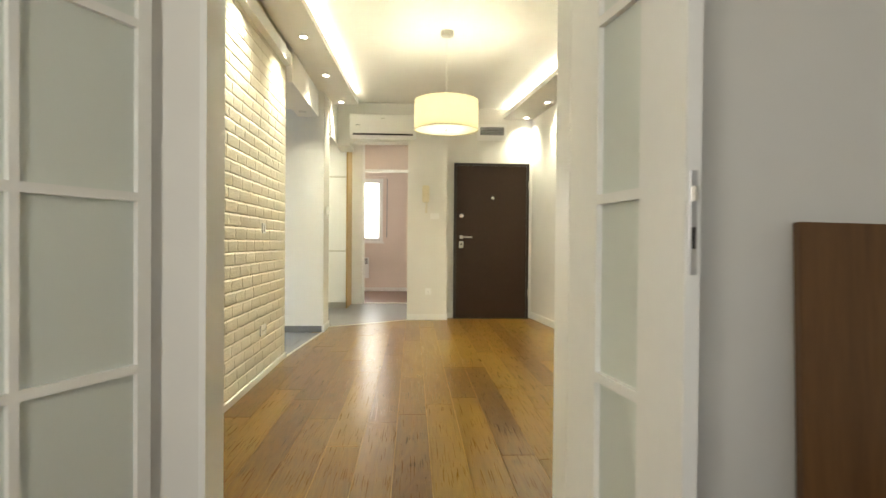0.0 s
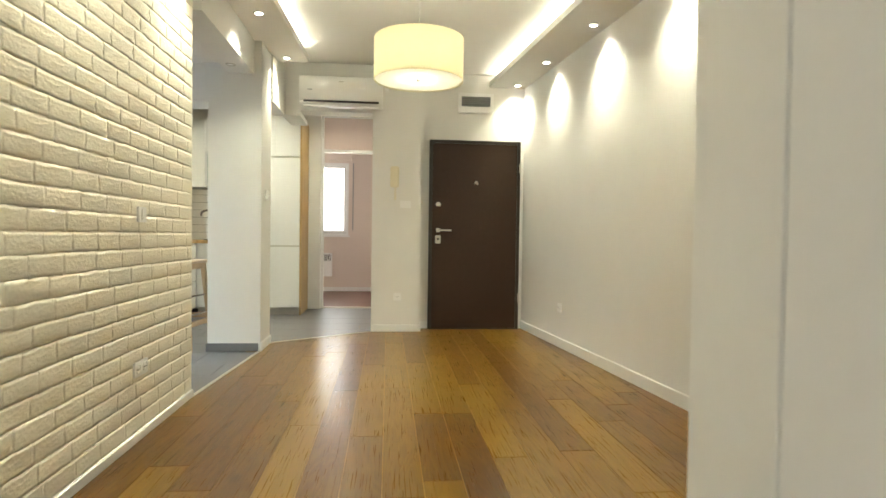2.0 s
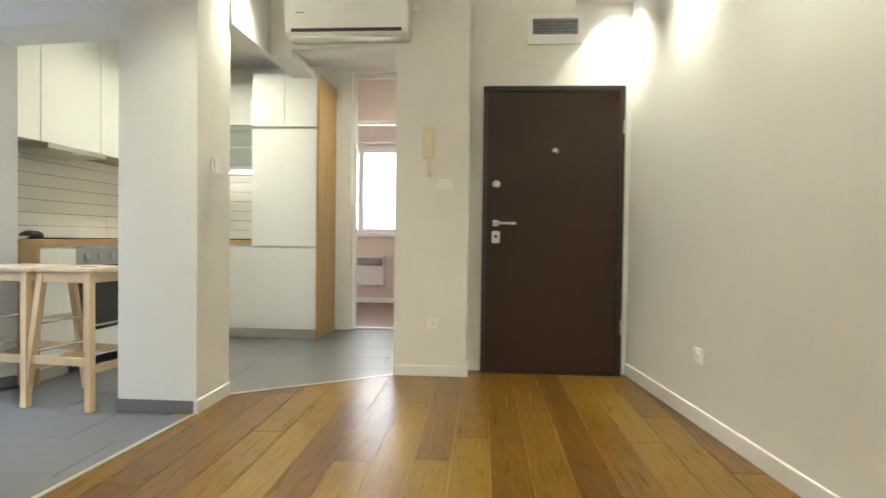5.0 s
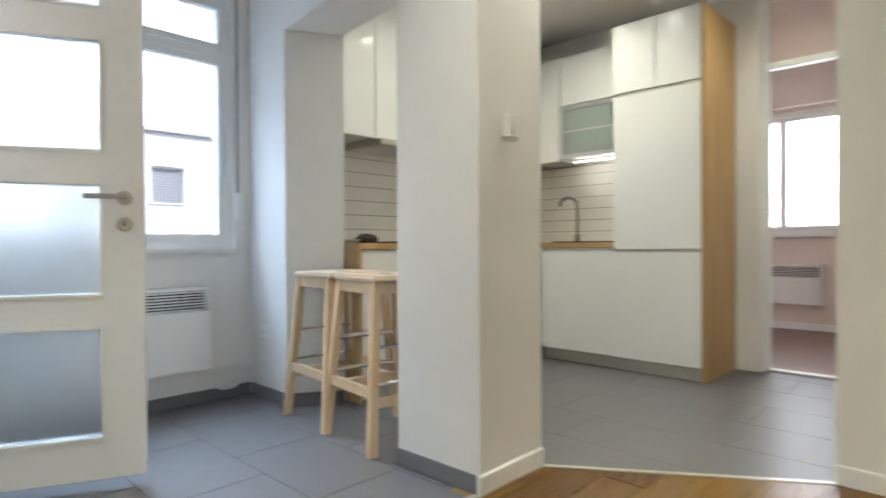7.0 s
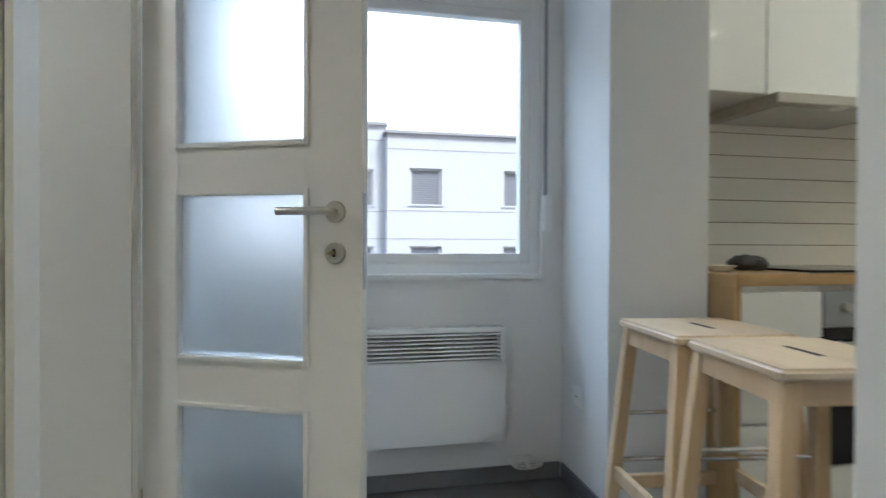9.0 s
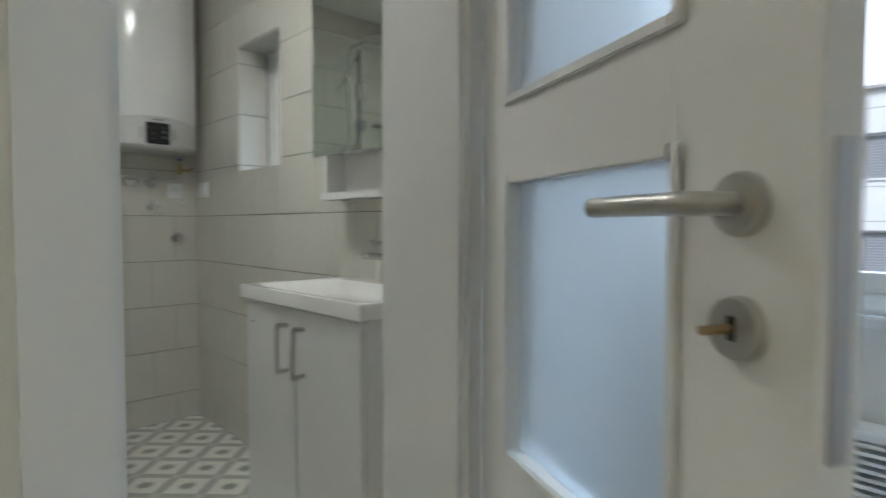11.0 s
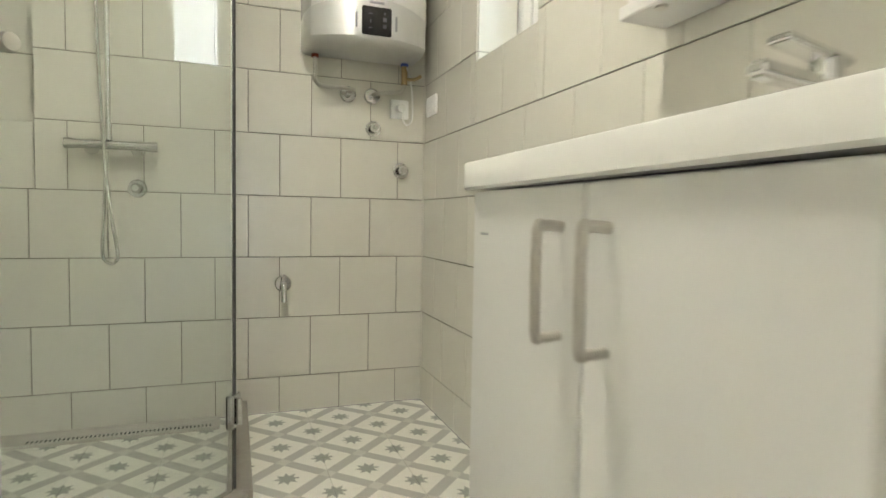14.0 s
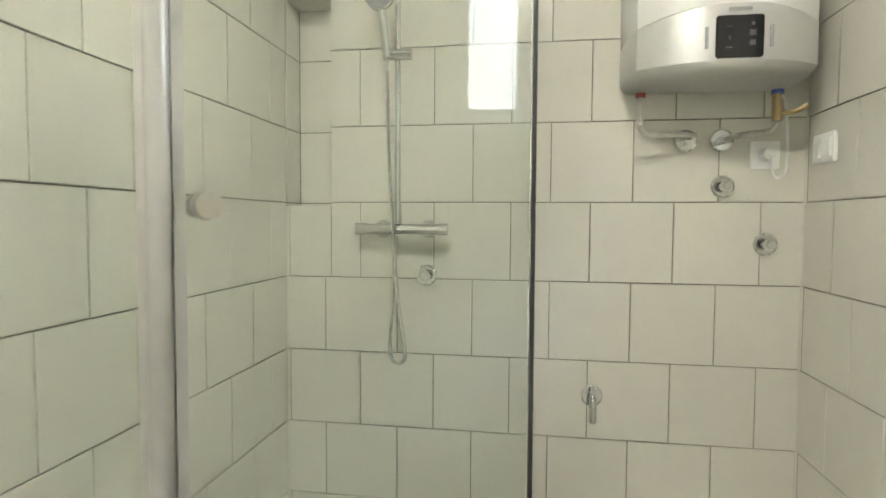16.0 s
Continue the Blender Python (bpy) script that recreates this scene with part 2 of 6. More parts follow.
material("wall_white", (0.80, 0.79, 0.76), 0.75, var=0.02, scale=1.2, bump=0.04, bscale=90)
material("ceiling_white", (0.82, 0.81, 0.78), 0.8, var=0.015, scale=1.0)
material("far_wall", (0.78, 0.69, 0.62), 0.75, var=0.02, scale=1.0)
material("trim_white", (0.86, 0.86, 0.84), 0.4, var=0.015)
material("brick_white", (0.80, 0.76, 0.655), 0.9, var=0.05, scale=14, bump=0.5, bscale=75, rnd=0.6)
material("brick_mortar", (0.86, 0.82, 0.72), 0.9, var=0.06, scale=12, bump=0.5, bscale=60)
material("grey_tile", (0.135, 0.131, 0.134), 0.38, var=0.09, scale=3.0, bump=0.03, bscale=30, rnd=0.25)
material("grey_base", (0.17, 0.17, 0.18), 0.5, var=0.1, scale=5)
material("grout_grey", (0.19, 0.188, 0.19), 0.8, var=0.05)
material("bath_tile", (0.66, 0.645, 0.575), 0.16, var=0.025, scale=3.0, rnd=0.25, coat=0.3)
material("bath_grout", (0.21, 0.20, 0.165), 0.85, var=0.08)
material("floor_grout", (0.42, 0.41, 0.37), 0.85, var=0.08)
material("kitchen_tile", (0.74, 0.73, 0.69), 0.15, var=0.02, scale=4.0, rnd=0.2)
material("cabinet_white", (0.78, 0.78, 0.76), 0.22, var=0.01, coat=0.3)
material("plinth_grey", (0.50, 0.48, 0.42), 0.4, metal=0.3, var=0.04)
material("door_brown", (0.031, 0.0142, 0.0062), 0.52, spec=0.3, var=0.12, scale=8, bump=0.05, bscale=150)
material("door_frame_dark", (0.022, 0.016, 0.012), 0.4, var=0.1)
material("steel_dark", (0.20, 0.19, 0.18), 0.3, metal=1.0, var=0.04)
material("chrome", (0.72, 0.72, 0.72), 0.09, metal=1.0, var=0.02)
material("steel_satin", (0.56, 0.54, 0.50), 0.32, metal=1.0, var=0.04)
material("aluminium", (0.62, 0.62, 0.63), 0.28, metal=1.0, var=0.03)
material("brass", (0.40, 0.30, 0.16), 0.38, metal=1.0, var=0.05)
material("plastic_white", (0.87, 0.87, 0.86), 0.3, var=0.01)
material("plastic_cream", (0.78, 0.72, 0.55), 0.4, var=0.03)
material("plastic_grey", (0.30, 0.31, 0.32), 0.45, var=0.03)
material("black_gloss", (0.012, 0.012, 0.014), 0.1, var=0.05)
material("display_grey", (0.09, 0.095, 0.11), 0.3)
material("black_matt", (0.02, 0.02, 0.022), 0.6, var=0.08)
material("ceramic", (0.82, 0.82, 0.79), 0.07, var=0.01, coat=0.5)
material("heater_white", (0.80, 0.80, 0.78), 0.18, var=0.01, coat=0.3)
material("heater_silver", (0.62, 0.62, 0.61), 0.38, metal=0.55, var=0.03)
material("red_mark", (0.28, 0.06, 0.04), 0.4)
material("blue_mark", (0.05, 0.1, 0.4), 0.4)
material("stone_curb", (0.27, 0.25, 0.21), 0.4, var=0.12, scale=14)
material("drain_stone", (0.46, 0.44, 0.39), 0.45, var=0.1, scale=10)
# pale tone: the glint of bevelled plank edges is put into this colour
material("seam_highlight", (0.36, 0.23, 0.08), 0.6, var=0.1, scale=8)
material("facade", (0.84, 0.87, 0.90), 0.85, var=0.03, scale=0.6)
material("facade_blind", (0.34, 0.36, 0.40), 0.6, var=0.05)
material("roof_edge", (0.5, 0.5, 0.52), 0.6, var=0.05)
material("street", (0.12, 0.12, 0.12), 0.9, var=0.1, scale=0.4)
material("far_floor", (0.16, 0.085, 0.06), 0.35, var=0.15, scale=6)
material("radiator_dark", (0.12, 0.12, 0.12), 0.6, var=0.05)
material("strip_metal", (0.66, 0.64, 0.58), 0.35, metal=0.8, var=0.03)
material("cable_white", (0.78, 0.78, 0.76), 0.4, var=0.02)
oak_planks("oak_floor")
wood("birch", (0.52, 0.36, 0.20), (0.68, 0.51, 0.32), grain=10, along="Z", rough=0.4, rnd=0.1)
wood("birch_top", (0.56, 0.43, 0.29), (0.70, 0.56, 0.40), grain=10, along="X", rough=0.35, rnd=0.1)
wood("cabinet_oak", (0.34, 0.21, 0.075), (0.50, 0.33, 0.14), grain=8, along="Z", rough=0.45, rnd=0.05)
wood("worktop_oak", (0.38, 0.24, 0.10), (0.54, 0.36, 0.17), grain=9, along="X", rough=0.35, rnd=0.1)
wood("board_brown", (0.075, 0.033, 0.010), (0.21, 0.10, 0.035), grain=7, along="Z", rough=0.4, rnd=0.05)
glass("clear_glass", (0.97, 0.99, 0.98))
glass("shower_glass", (0.93, 0.97, 0.94))
glass("frosted_glass", (0.90, 0.95, 0.98), rough=0.55, ior=1.25)
frosted("frosted_grey", (0.78, 0.82, 0.78), 0.22)
frosted("transom_glass", (0.66, 0.56, 0.50), 0.45)
frosted("cabinet_glass", (0.40, 0.45, 0.42), 0.3)
frosted("lamp_shade", (0.90, 0.86, 0.70), 0.82)
frosted("lamp_diffuser", (0.95, 0.95, 0.93), 0.85)
material("mirror", (0.86, 0.90, 0.87), 0.01, metal=1.0, var=0.0)
emitter("spot_glow", (1.0, 0.93, 0.80), 30)
emitter("led_strip", (1.0, 0.93, 0.72), 27)
emitter("bulb_glow", (1.0, 0.90, 0.70), 60)
emitter("backdrop_sky", (0.86, 0.93, 1.0), 2.8)
floor_pattern("star_tile")

# ---- building helpers ----


def box(bm, x0, x1, y0, y1, z0, z1, m=None):
    vs = [bm.verts.new(((m @ Vector((x, y, z))) if m else (x, y, z))) for x in (x0, x1) for y in (y0, y1) for z in (z0, z1)]
    for f in ((0, 1, 3, 2), (4, 6, 7, 5), (0, 4, 5, 1), (2, 3, 7, 6), (0, 2, 6, 4), (1, 5, 7, 3)):
        bm.faces.new([vs[i] for i in f])
    return bm


def B(*args, m=None):
    bm = bmesh.new()
    for a in ([args] if isinstance(args[0], (int, float)) else args):
        box(bm, *a, m=m)
    bmesh.ops.recalc_face_normals(bm, faces=bm.faces)
    return bm


def bevelled(bm, w=0.003, seg=2):
    bmesh.ops.bevel(bm, geom=list(bm.edges), offset=w, segments=seg, affect="EDGES", clamp_overlap=True)
    return bm


def RB(*args, w=0.003, seg=2, m=None):
    return bevelled(B(*args, m=m), w, seg)


def cyl(r0, r1, h, m, seg=24, bm=None):
    """Tapered cylinder from z 0 to h in the pose m."""
    bm = bm or bmesh.new()
    bmesh.ops.create_cone(bm, cap_ends=True, segments=seg, radius1=r0, radius2=r1, depth=h, matrix=m @ Matrix.Translation((0, 0, h / 2)))
    return bm


def lathe(profile, m, seg=32, bm=None):
    """Turned shape: profile of (radius, z)."""
    bm = bm or bmesh.new()
    rings = []
    for r, z in profile:
        rings.append([bm.verts.new(m @ Vector((r * math.cos(2 * math.pi * i / seg), r * math.sin(2 * math.pi * i / seg), z))) for i in range(seg)])
    for a, c in zip(rings, rings[1:]):
        for i in range(seg):
            bm.faces.new((a[i], a[(i + 1) % seg], c[(i + 1) % seg], c[i]))
    bmesh.ops.remove_doubles(bm, verts=bm.verts, dist=1e-5)
    bmesh.ops.recalc_face_normals(bm, faces=bm.faces)
    return bm


def tube(points, r, seg=8, bm=None, rings=0.0):
    """Bent pipe along points, smoothed; rings > 0 gives a ribbed hose."""
    bm = bm or bmesh.new()
    P = [Vector(p) for p in points]
    fine = []
    for i in range(len(P) - 1):
        p0, p1, p2, p3 = P[max(i - 1, 0)], P[i], P[i + 1], P[min(i + 2, len(P) - 1)]
        n = 8 if len(P) > 2 else 1
        if rings:
            n = max(8, int((p2 - p1).length / 0.004))
        for k in range(n):
            t = k / n
            fine.append(0.5 * ((2 * p1) + (p2 - p0) * t + (2 * p0 - 5 * p1 + 4 * p2 - p3) * t * t + (3 * p1 - p0 - 3 * p2 + p3) * t ** 3))
    fine.append(P[-1])
    up, last = Vector((0.0123, 0.0321, 1)).normalized(), None
    for i, p in enumerate(fine):
        d = (fine[min(i + 1, len(fine) - 1)] - fine[max(i - 1, 0)]).normalized()
        a = d.cross(up)
        if a.length < 0.05:
            a = d.cross(Vector((1, 0.02, 0)))
        a.normalize()
        if last and last[2].dot(a) < 0:
            a = -a
        c = d.cross(a)
        rr = r * (1 + rings * (1 if i % 2 else -1))
        ring = [bm.verts.new(p + rr * (math.cos(2 * math.pi * k / seg) * a + math.sin(2 * math.pi * k / seg) * c)) for k in range(seg)]
        if last:
            for k in range(seg):
                bm.faces.new((last[0][k], last[0][(k + 1) % seg], ring[(k + 1) % seg], ring[k]))
        else:
            bm.faces.new(ring[::-1])
        last = (ring, p, a)
    bm.faces.new(last[0])
    bmesh.ops.recalc_face_normals(bm, faces=bm.faces)
    return bm


def mesh_ob(name, bm, mat, smooth=False):
    me = bpy.data.meshes.new(name)
    bm.to_mesh(me)
    bm.free()
    if smooth:
        for p in me.polygons:
            p.use_smooth = True
        me.set_sharp_from_angle(angle=radians(35))
    me.materials.append(MATS[mat])
    return new(name, me)


def part(name, bm, mat, parent, label="", smooth=True):
    ob = mesh_ob(name, bm, mat, smooth)
    ob.parent = parent
    ob.matrix_parent_inverse = parent.matrix_world.inverted()
    return tagged(ob, label)


def thing(name, at, label, category, group="", kind=""):
    ob = new(name)
    ob.empty_display_size = 0.1
    ob.location = at
    ob.matrix_world = Matrix.Translation(at)
    return tagged(ob, label, category, group, kind)


def solid(name, bm, mat, label, category, group="", kind="", smooth=True):
    return tagged(mesh_ob(name, bm, mat, smooth), label, category, group, kind)


def setting(name, bm, mat, label=""):
    return tagged(mesh_ob(name, bm, mat, False), label, "", "", "structure")


def piece(name, me, parent, m):
    ob = new(name, me)
    ob.parent = parent
    ob.matrix_parent_inverse = parent.matrix_world.inverted()
    ob.matrix_basis = m
    return ob


# ---- dimensions of the place ----
HC = 2.79            # hall ceiling
SOF = 2.66           # underside of the lit soffits
BX = -1.25           # face of the brick wall
BE = 4.66            # end of the brick wall
PW = -3.0            # kitchen window wall, inner face
WX = -3.12           # dining window wall, inner face
KY = 8.92            # back wall of the kitchen
RA, RBW = (1.98, 1.79), (1.44, 7.26)   # right wall of the hall, near and far end
BWX, BBY, BRX = -2.89, 2.07, -1.30     # bathroom: window wall, back wall, party wall


def slab(name, p, q, thick, z0, z1, mat="wall_white", label=""):
    """Upright wall whose visible face runs from p to q; its thickness lies to the right of that way."""
    d = Vector((q[0] - p[0], q[1] - p[1], 0)).normalized()
    n = Vector((d.y, -d.x, 0)) * thick
    a, c = Vector((*p, 0)), Vector((*q, 0))
    bm = bmesh.new()
    vs = [bm.verts.new(v + Vector((0, 0, z))) for z in (z0, z1) for v in (a, c, c + n, a + n)]
    for f in ((0, 1, 2, 3), (4, 5, 6, 7), (0, 1, 5, 4), (1, 2, 6, 5), (2, 3, 7, 6), (3, 0, 4, 7)):
        bm.faces.new([vs[i] for i in f])
    bmesh.ops.recalc_face_normals(bm, faces=bm.faces)
    return setting(name, bm, mat, label)

# ---- structure ----
TOP = 2.98
HY = 1.79           # hall face of the doorway wall
# first room, behind the camera's start
setting("floor_first_room", B(-2.3, 2.4, -1.9, 1.63, -0.12, 0.0), "oak_floor", "")
setting("wall_first_west", B(-2.4, -2.3, -2.0, HY, 0, TOP), "wall_white")
setting("wall_first_east", B(2.4, 2.5, -2.0, HY, 0, TOP), "wall_white")
setting("wall_first_south", B((-2.3, -1.2, -2.0, -1.9, 0, TOP), (1.6, 2.4, -2.0, -1.9, 0, TOP), (-1.2, 1.6, -2.0, -1.9, 0, 0.6), (-1.2, 1.6, -2.0, -1.9, 2.4, TOP)), "wall_white")
setting("ceiling_first_room", B(-2.3, 2.4, -1.9, 1.63, HC, TOP), "ceiling_white")
setting("wall_doorway", B((-2.3, -0.86, 1.63, HY, 0, TOP), (0.407, 2.4, 1.63, HY - 0.006, 0, TOP), (-0.86, 0.407, 1.63, HY, 2.295, TOP)), "wall_white")
# hall
setting("wall_brick_core", B(BRX + 0.012, BX - 0.0037, HY, BE, 0, TOP), "brick_mortar")
setting("wall_hall_lintel", B(-1.42, -1.2, BE, 6.05, 2.38, TOP), "wall_white")
slab("wall_east", RBW, RA, -0.12, 0, TOP)
setting("wall_entrance", B((0.29, 0.39, 7.26, 7.4, 0, TOP), (1.39, 1.62, 7.26, 7.4, 0, TOP), (0.39, 1.39, 7.26, 7.4, 2.06, TOP)), "wall_white")
setting("wall_stub", B(-0.22, 0.29, 7.05, 9.02, 0, TOP), "wall_white")
setting("wall_kitchen_header", B((-1.145, -0.22, 7.05, 7.27, 2.29, TOP), (-1.145, -0.97, 7.05, 7.6, 2.24, 2.29), (-1.25, -1.12, 6.43, 7.05, 2.24, TOP)), "wall_white")
setting("wall_bar", B(-1.58, -1.138, 6.05, 6.445, 0, TOP), "wall_white")
bm = bmesh.new()
quad = [(WX, 6.20), (-2.69, 6.19), (-2.525, 6.478), (WX, 6.478)]
lo, hi = [[bm.verts.new((x, y, z)) for x, y in quad] for z in (0, TOP)]
bm.faces.new(lo)
bm.faces.new(hi)
for k in range(4):
    bm.faces.new((lo[k], lo[(k + 1) % 4], hi[(k + 1) % 4], hi[k]))
bmesh.ops.recalc_face_normals(bm, faces=bm.faces)
setting("wall_bar_west", bm, "wall_white")
slab("wall_bar_lintel", (-1.581, 6.066), (-2.689, 6.19), 0.30, 2.135, TOP)
setting("ceiling_hall", B(-1.3, 2.05, HY, 7.4, HC, TOP), "ceiling_white")


def soffit(name, pts):
    """Dropped ceiling strip with a raised lip that hides the light strip."""
    bm = bmesh.new()
    vs = [[bm.verts.new((x, y, z)) for x, y in pts] for z in (SOF, SOF + 0.055)]
    bm.faces.new(vs[0])
    bm.faces.new(vs[1])
    for i in range(4):
        bm.faces.new((vs[0][i], vs[0][(i + 1) % 4], vs[1][(i + 1) % 4], vs[1][i]))
    bmesh.ops.recalc_face_normals(bm, faces=bm.faces)
    return setting(name, bm, "ceiling_white")


def east_x(y):
    return RA[0] + (RBW[0] - RA[0]) * (y - RA[1]) / (RBW[1] - RA[1])


soffit("ceiling_soffit_west", [(-1.2, HY), (-1.0, HY), (-0.82, 6.62), (-1.2, 6.62)])
soffit("ceiling_soffit_east", [(east_x(HY) - 0.40, HY), (east_x(HY), HY), (east_x(7.26), 7.26), (east_x(7.26) - 0.40, 7.26)])
setting("wall_brick_top", B(BX - 0.018, -1.2, HY, 6.05, SOF + 0.055, HC), "wall_white")
# dining corner
setting("wall_bath_front", B((WX, -2.372, 4.50, 4.69, 0, TOP), (-2.372, -1.83, 4.50, 4.69, 2.38, TOP)), "wall_white")
bm = bmesh.new()
quad = [(-1.83, 4.50), (BRX + 0.012, 4.50), (BX - 0.012, BE), (-1.83, 4.69)]
lo, hi = [[bm.verts.new((x, y, z)) for x, y in quad] for z in (0, TOP)]
bm.faces.new(lo)
bm.faces.new(hi)
for k in range(4):
    bm.faces.new((lo[k], lo[(k + 1) % 4], hi[(k + 1) % 4], hi[k]))
bmesh.ops.recalc_face_normals(bm, faces=bm.faces)
setting("wall_bath_corner", bm, "wall_white")
WY0, WY1, WZ0, WZ1 = 4.72, 6.10, 0.885, 2.42
setting("wall_window_dining", B((WX - 0.3, WX, 4.50, WY0, 0, TOP), (WX - 0.3, WX, WY1, 6.49, 0, TOP), (WX - 0.3, WX, WY0, WY1, 0, WZ0), (WX - 0.3, WX, WY0, WY1, WZ1, TOP)), "wall_white")
setting("wall_kitchen_west", B(PW - 0.4, PW, 6.492, 9.02, 0, TOP), "wall_white")
setting("ceiling_dining", B(WX, -1.42, 4.69, 6.19, 2.46, 2.56), "ceiling_white")
# kitchen and passage
setting("wall_kitchen_north", B(PW, -1.1, KY, KY + 0.1, 0, TOP), "wall_white")
setting("wall_far_door", B((-1.1, -0.97, KY, 9.06, 0, TOP), (-0.97, -0.22, KY, 9.06, 2.66, TOP)), "wall_white")
setting("ceiling_kitchen", B((PW, -1.25, 6.45, 9.05, 2.72, 2.86), (-1.25, -0.22, 7.27, 9.05, 2.72, 2.86)), "ceiling_white")
# far room
setting("floor_far_room", B(-3.2, 1.2, 9.06, 11.5, -0.12, 0.0), "far_floor")
setting("wall_far_west", B(-3.3, -3.2, 9.06, 11.6, 0, TOP), "far_wall")
setting("wall_far_east", B(0.45, 0.55, 9.06, 11.6, 0, TOP), "far_wall")
FX0, FX1, FZ0, FZ1 = -2.06, -0.76, 1.0, 2.3
setting("wall_far_north", B((-3.2, FX0, 11.4, 11.65, 0, TOP), (FX1, 0.45, 11.4, 11.65, 0, TOP), (FX0, FX1, 11.4, 11.65, 0, FZ0), (FX0, FX1, 11.4, 11.65, FZ1, TOP)), "far_wall")
setting("wall_far_south", B((-3.2, -1.1, 9.02, 9.06, 0, TOP), (-0.22, 0.45, 9.02, 9.06, 0, TOP)), "far_wall")
setting("ceiling_far_room", B(-3.2, 0.45, 9.06, 11.4, 2.85, TOP), "ceiling_white")
# bathroom
setting("floor_bath_bed", B(BWX, BRX, BBY, 4.69, -0.12, -0.006), "floor_grout")
NY0, NY1, NZ0, NZ1 = 2.635, 3.055, 1.34, 1.935
setting("wall_bath_west", B((BWX - 0.35, BWX - 0.006, BBY - 0.2, NY0, 0, TOP), (BWX - 0.35, BWX - 0.006, NY1, 4.50, 0, TOP), (BWX - 0.35, BWX - 0.006, NY0, NY1, 0, NZ0), (BWX - 0.35, BWX - 0.006, NY0, NY1, NZ1, TOP)), "bath_grout")
setting("wall_bath_south", B((BWX, -1.455, BBY - 0.2, BBY - 0.006, 0, TOP), (-1.455, BRX, BBY - 0.2, BBY - 0.006, 0, 1.118), (-1.455, BRX, BBY - 0.2, BBY - 0.12, 1.118, TOP), (-1.455, BRX, BBY - 0.12, BBY - 0.006, 1.80, TOP)), "bath_grout")
setting("wall_bath_east", B(BRX + 0.006, BRX + 0.012, BBY - 0.2, 4.50, 0, TOP), "bath_grout")
setting("ceiling_bath", B(BWX - 0.1, BRX + 0.1, BBY - 0.2, 4.6, 2.5, 2.6), "ceiling_white")
# beds of the piece-work floors
# hall bed shows in the gaps as painted highlights along the planks
setting("floor_hall_bed", B(BX - 0.01, 2.0, 1.72, 7.4, -0.12, -0.004), "seam_highlight")
setting("floor_kitchen_bed", B(WX - 0.3, -0.2, 4.50, 9.06, -0.14, -0.008), "grout_grey")

setting("wall_backsplash_bed", B((PW + 0.003, -1.775, KY - 0.003, KY, 0.925, 1.6), (PW, PW + 0.003, 6.49, KY, 0.925, 1.6)), "bath_grout")
# baseboards


def baseboard(name, p, q, h=0.075, t=0.014, mat="trim_white"):
    d = Vector((q[0] - p[0], q[1] - p[1], 0))
    L = d.length
    m = Matrix.Translation((p[0], p[1], 0)) @ Matrix.Rotation(math.atan2(d.y, d.x), 4, "Z")
    return setting(name, RB(0, L, -t, 0, 0, h, w=0.003, m=m), mat)


baseboard("baseboard_pier", (-1.138, 6.036), (-1.138, 6.445))
baseboard("baseboard_stub", (-0.22, 7.05), (0.304, 7.05))
baseboard("baseboard_entrance", (0.306, 7.26), (0.385, 7.26))
baseboard("baseboard_entrance_return", (0.29, 7.066), (0.29, 7.246))
baseboard("baseboard_east", (east_x(7.26), 7.26), (east_x(HY), HY), 0.088)
baseboard("baseboard_far_north", (-3.2, 11.4), (0.45, 11.4))
baseboard("baseboard_pier_grey", (-1.59, 6.05), (-1.153, 6.05), 0.07, 0.01, "grey_base")
baseboard("baseboard_window_grey", (WX, 6.19), (WX, 4.70), 0.07, -0.01, "grey_base")
baseboard("baseboard_left_pier_grey", (WX + 0.011, 6.2), (-2.69, 6.19), 0.07, 0.01, "grey_base")
baseboard("baseboard_reveal_grey", (-2.69, 6.18), (-2.525, 6.468), 0.07, 0.01, "grey_base")
setting("trim_brick_base", RB(BX - 0.02, BX + 0.012, HY, BE, 0, 0.045, w=0.003), "trim_white")
m = Matrix.Translation((-1.25, BE, 0)) @ Matrix.Rotation(math.atan2(6.04 - BE, 0.105), 4, "Z")
setting("trim_floor_strip", RB(0, math.hypot(6.04 - BE, 0.105), -0.012, 0.012, -0.01, 0.004, w=0.001, m=m), "strip_metal")
m = Matrix.Translation((-1.145, 6.43, 0)) @ Matrix.Rotation(math.atan2(7.05 - 6.43, -0.22 + 1.145), 4, "Z")
setting("trim_floor_strip_kitchen", RB(0, 1.113, -0.012, 0.012, -0.01, 0.004, w=0.001, m=m), "strip_metal")
setting("trim_far_threshold", RB(-0.97, -0.22, 9.0, 9.08, -0.01, 0.012, w=0.003), "strip_metal")


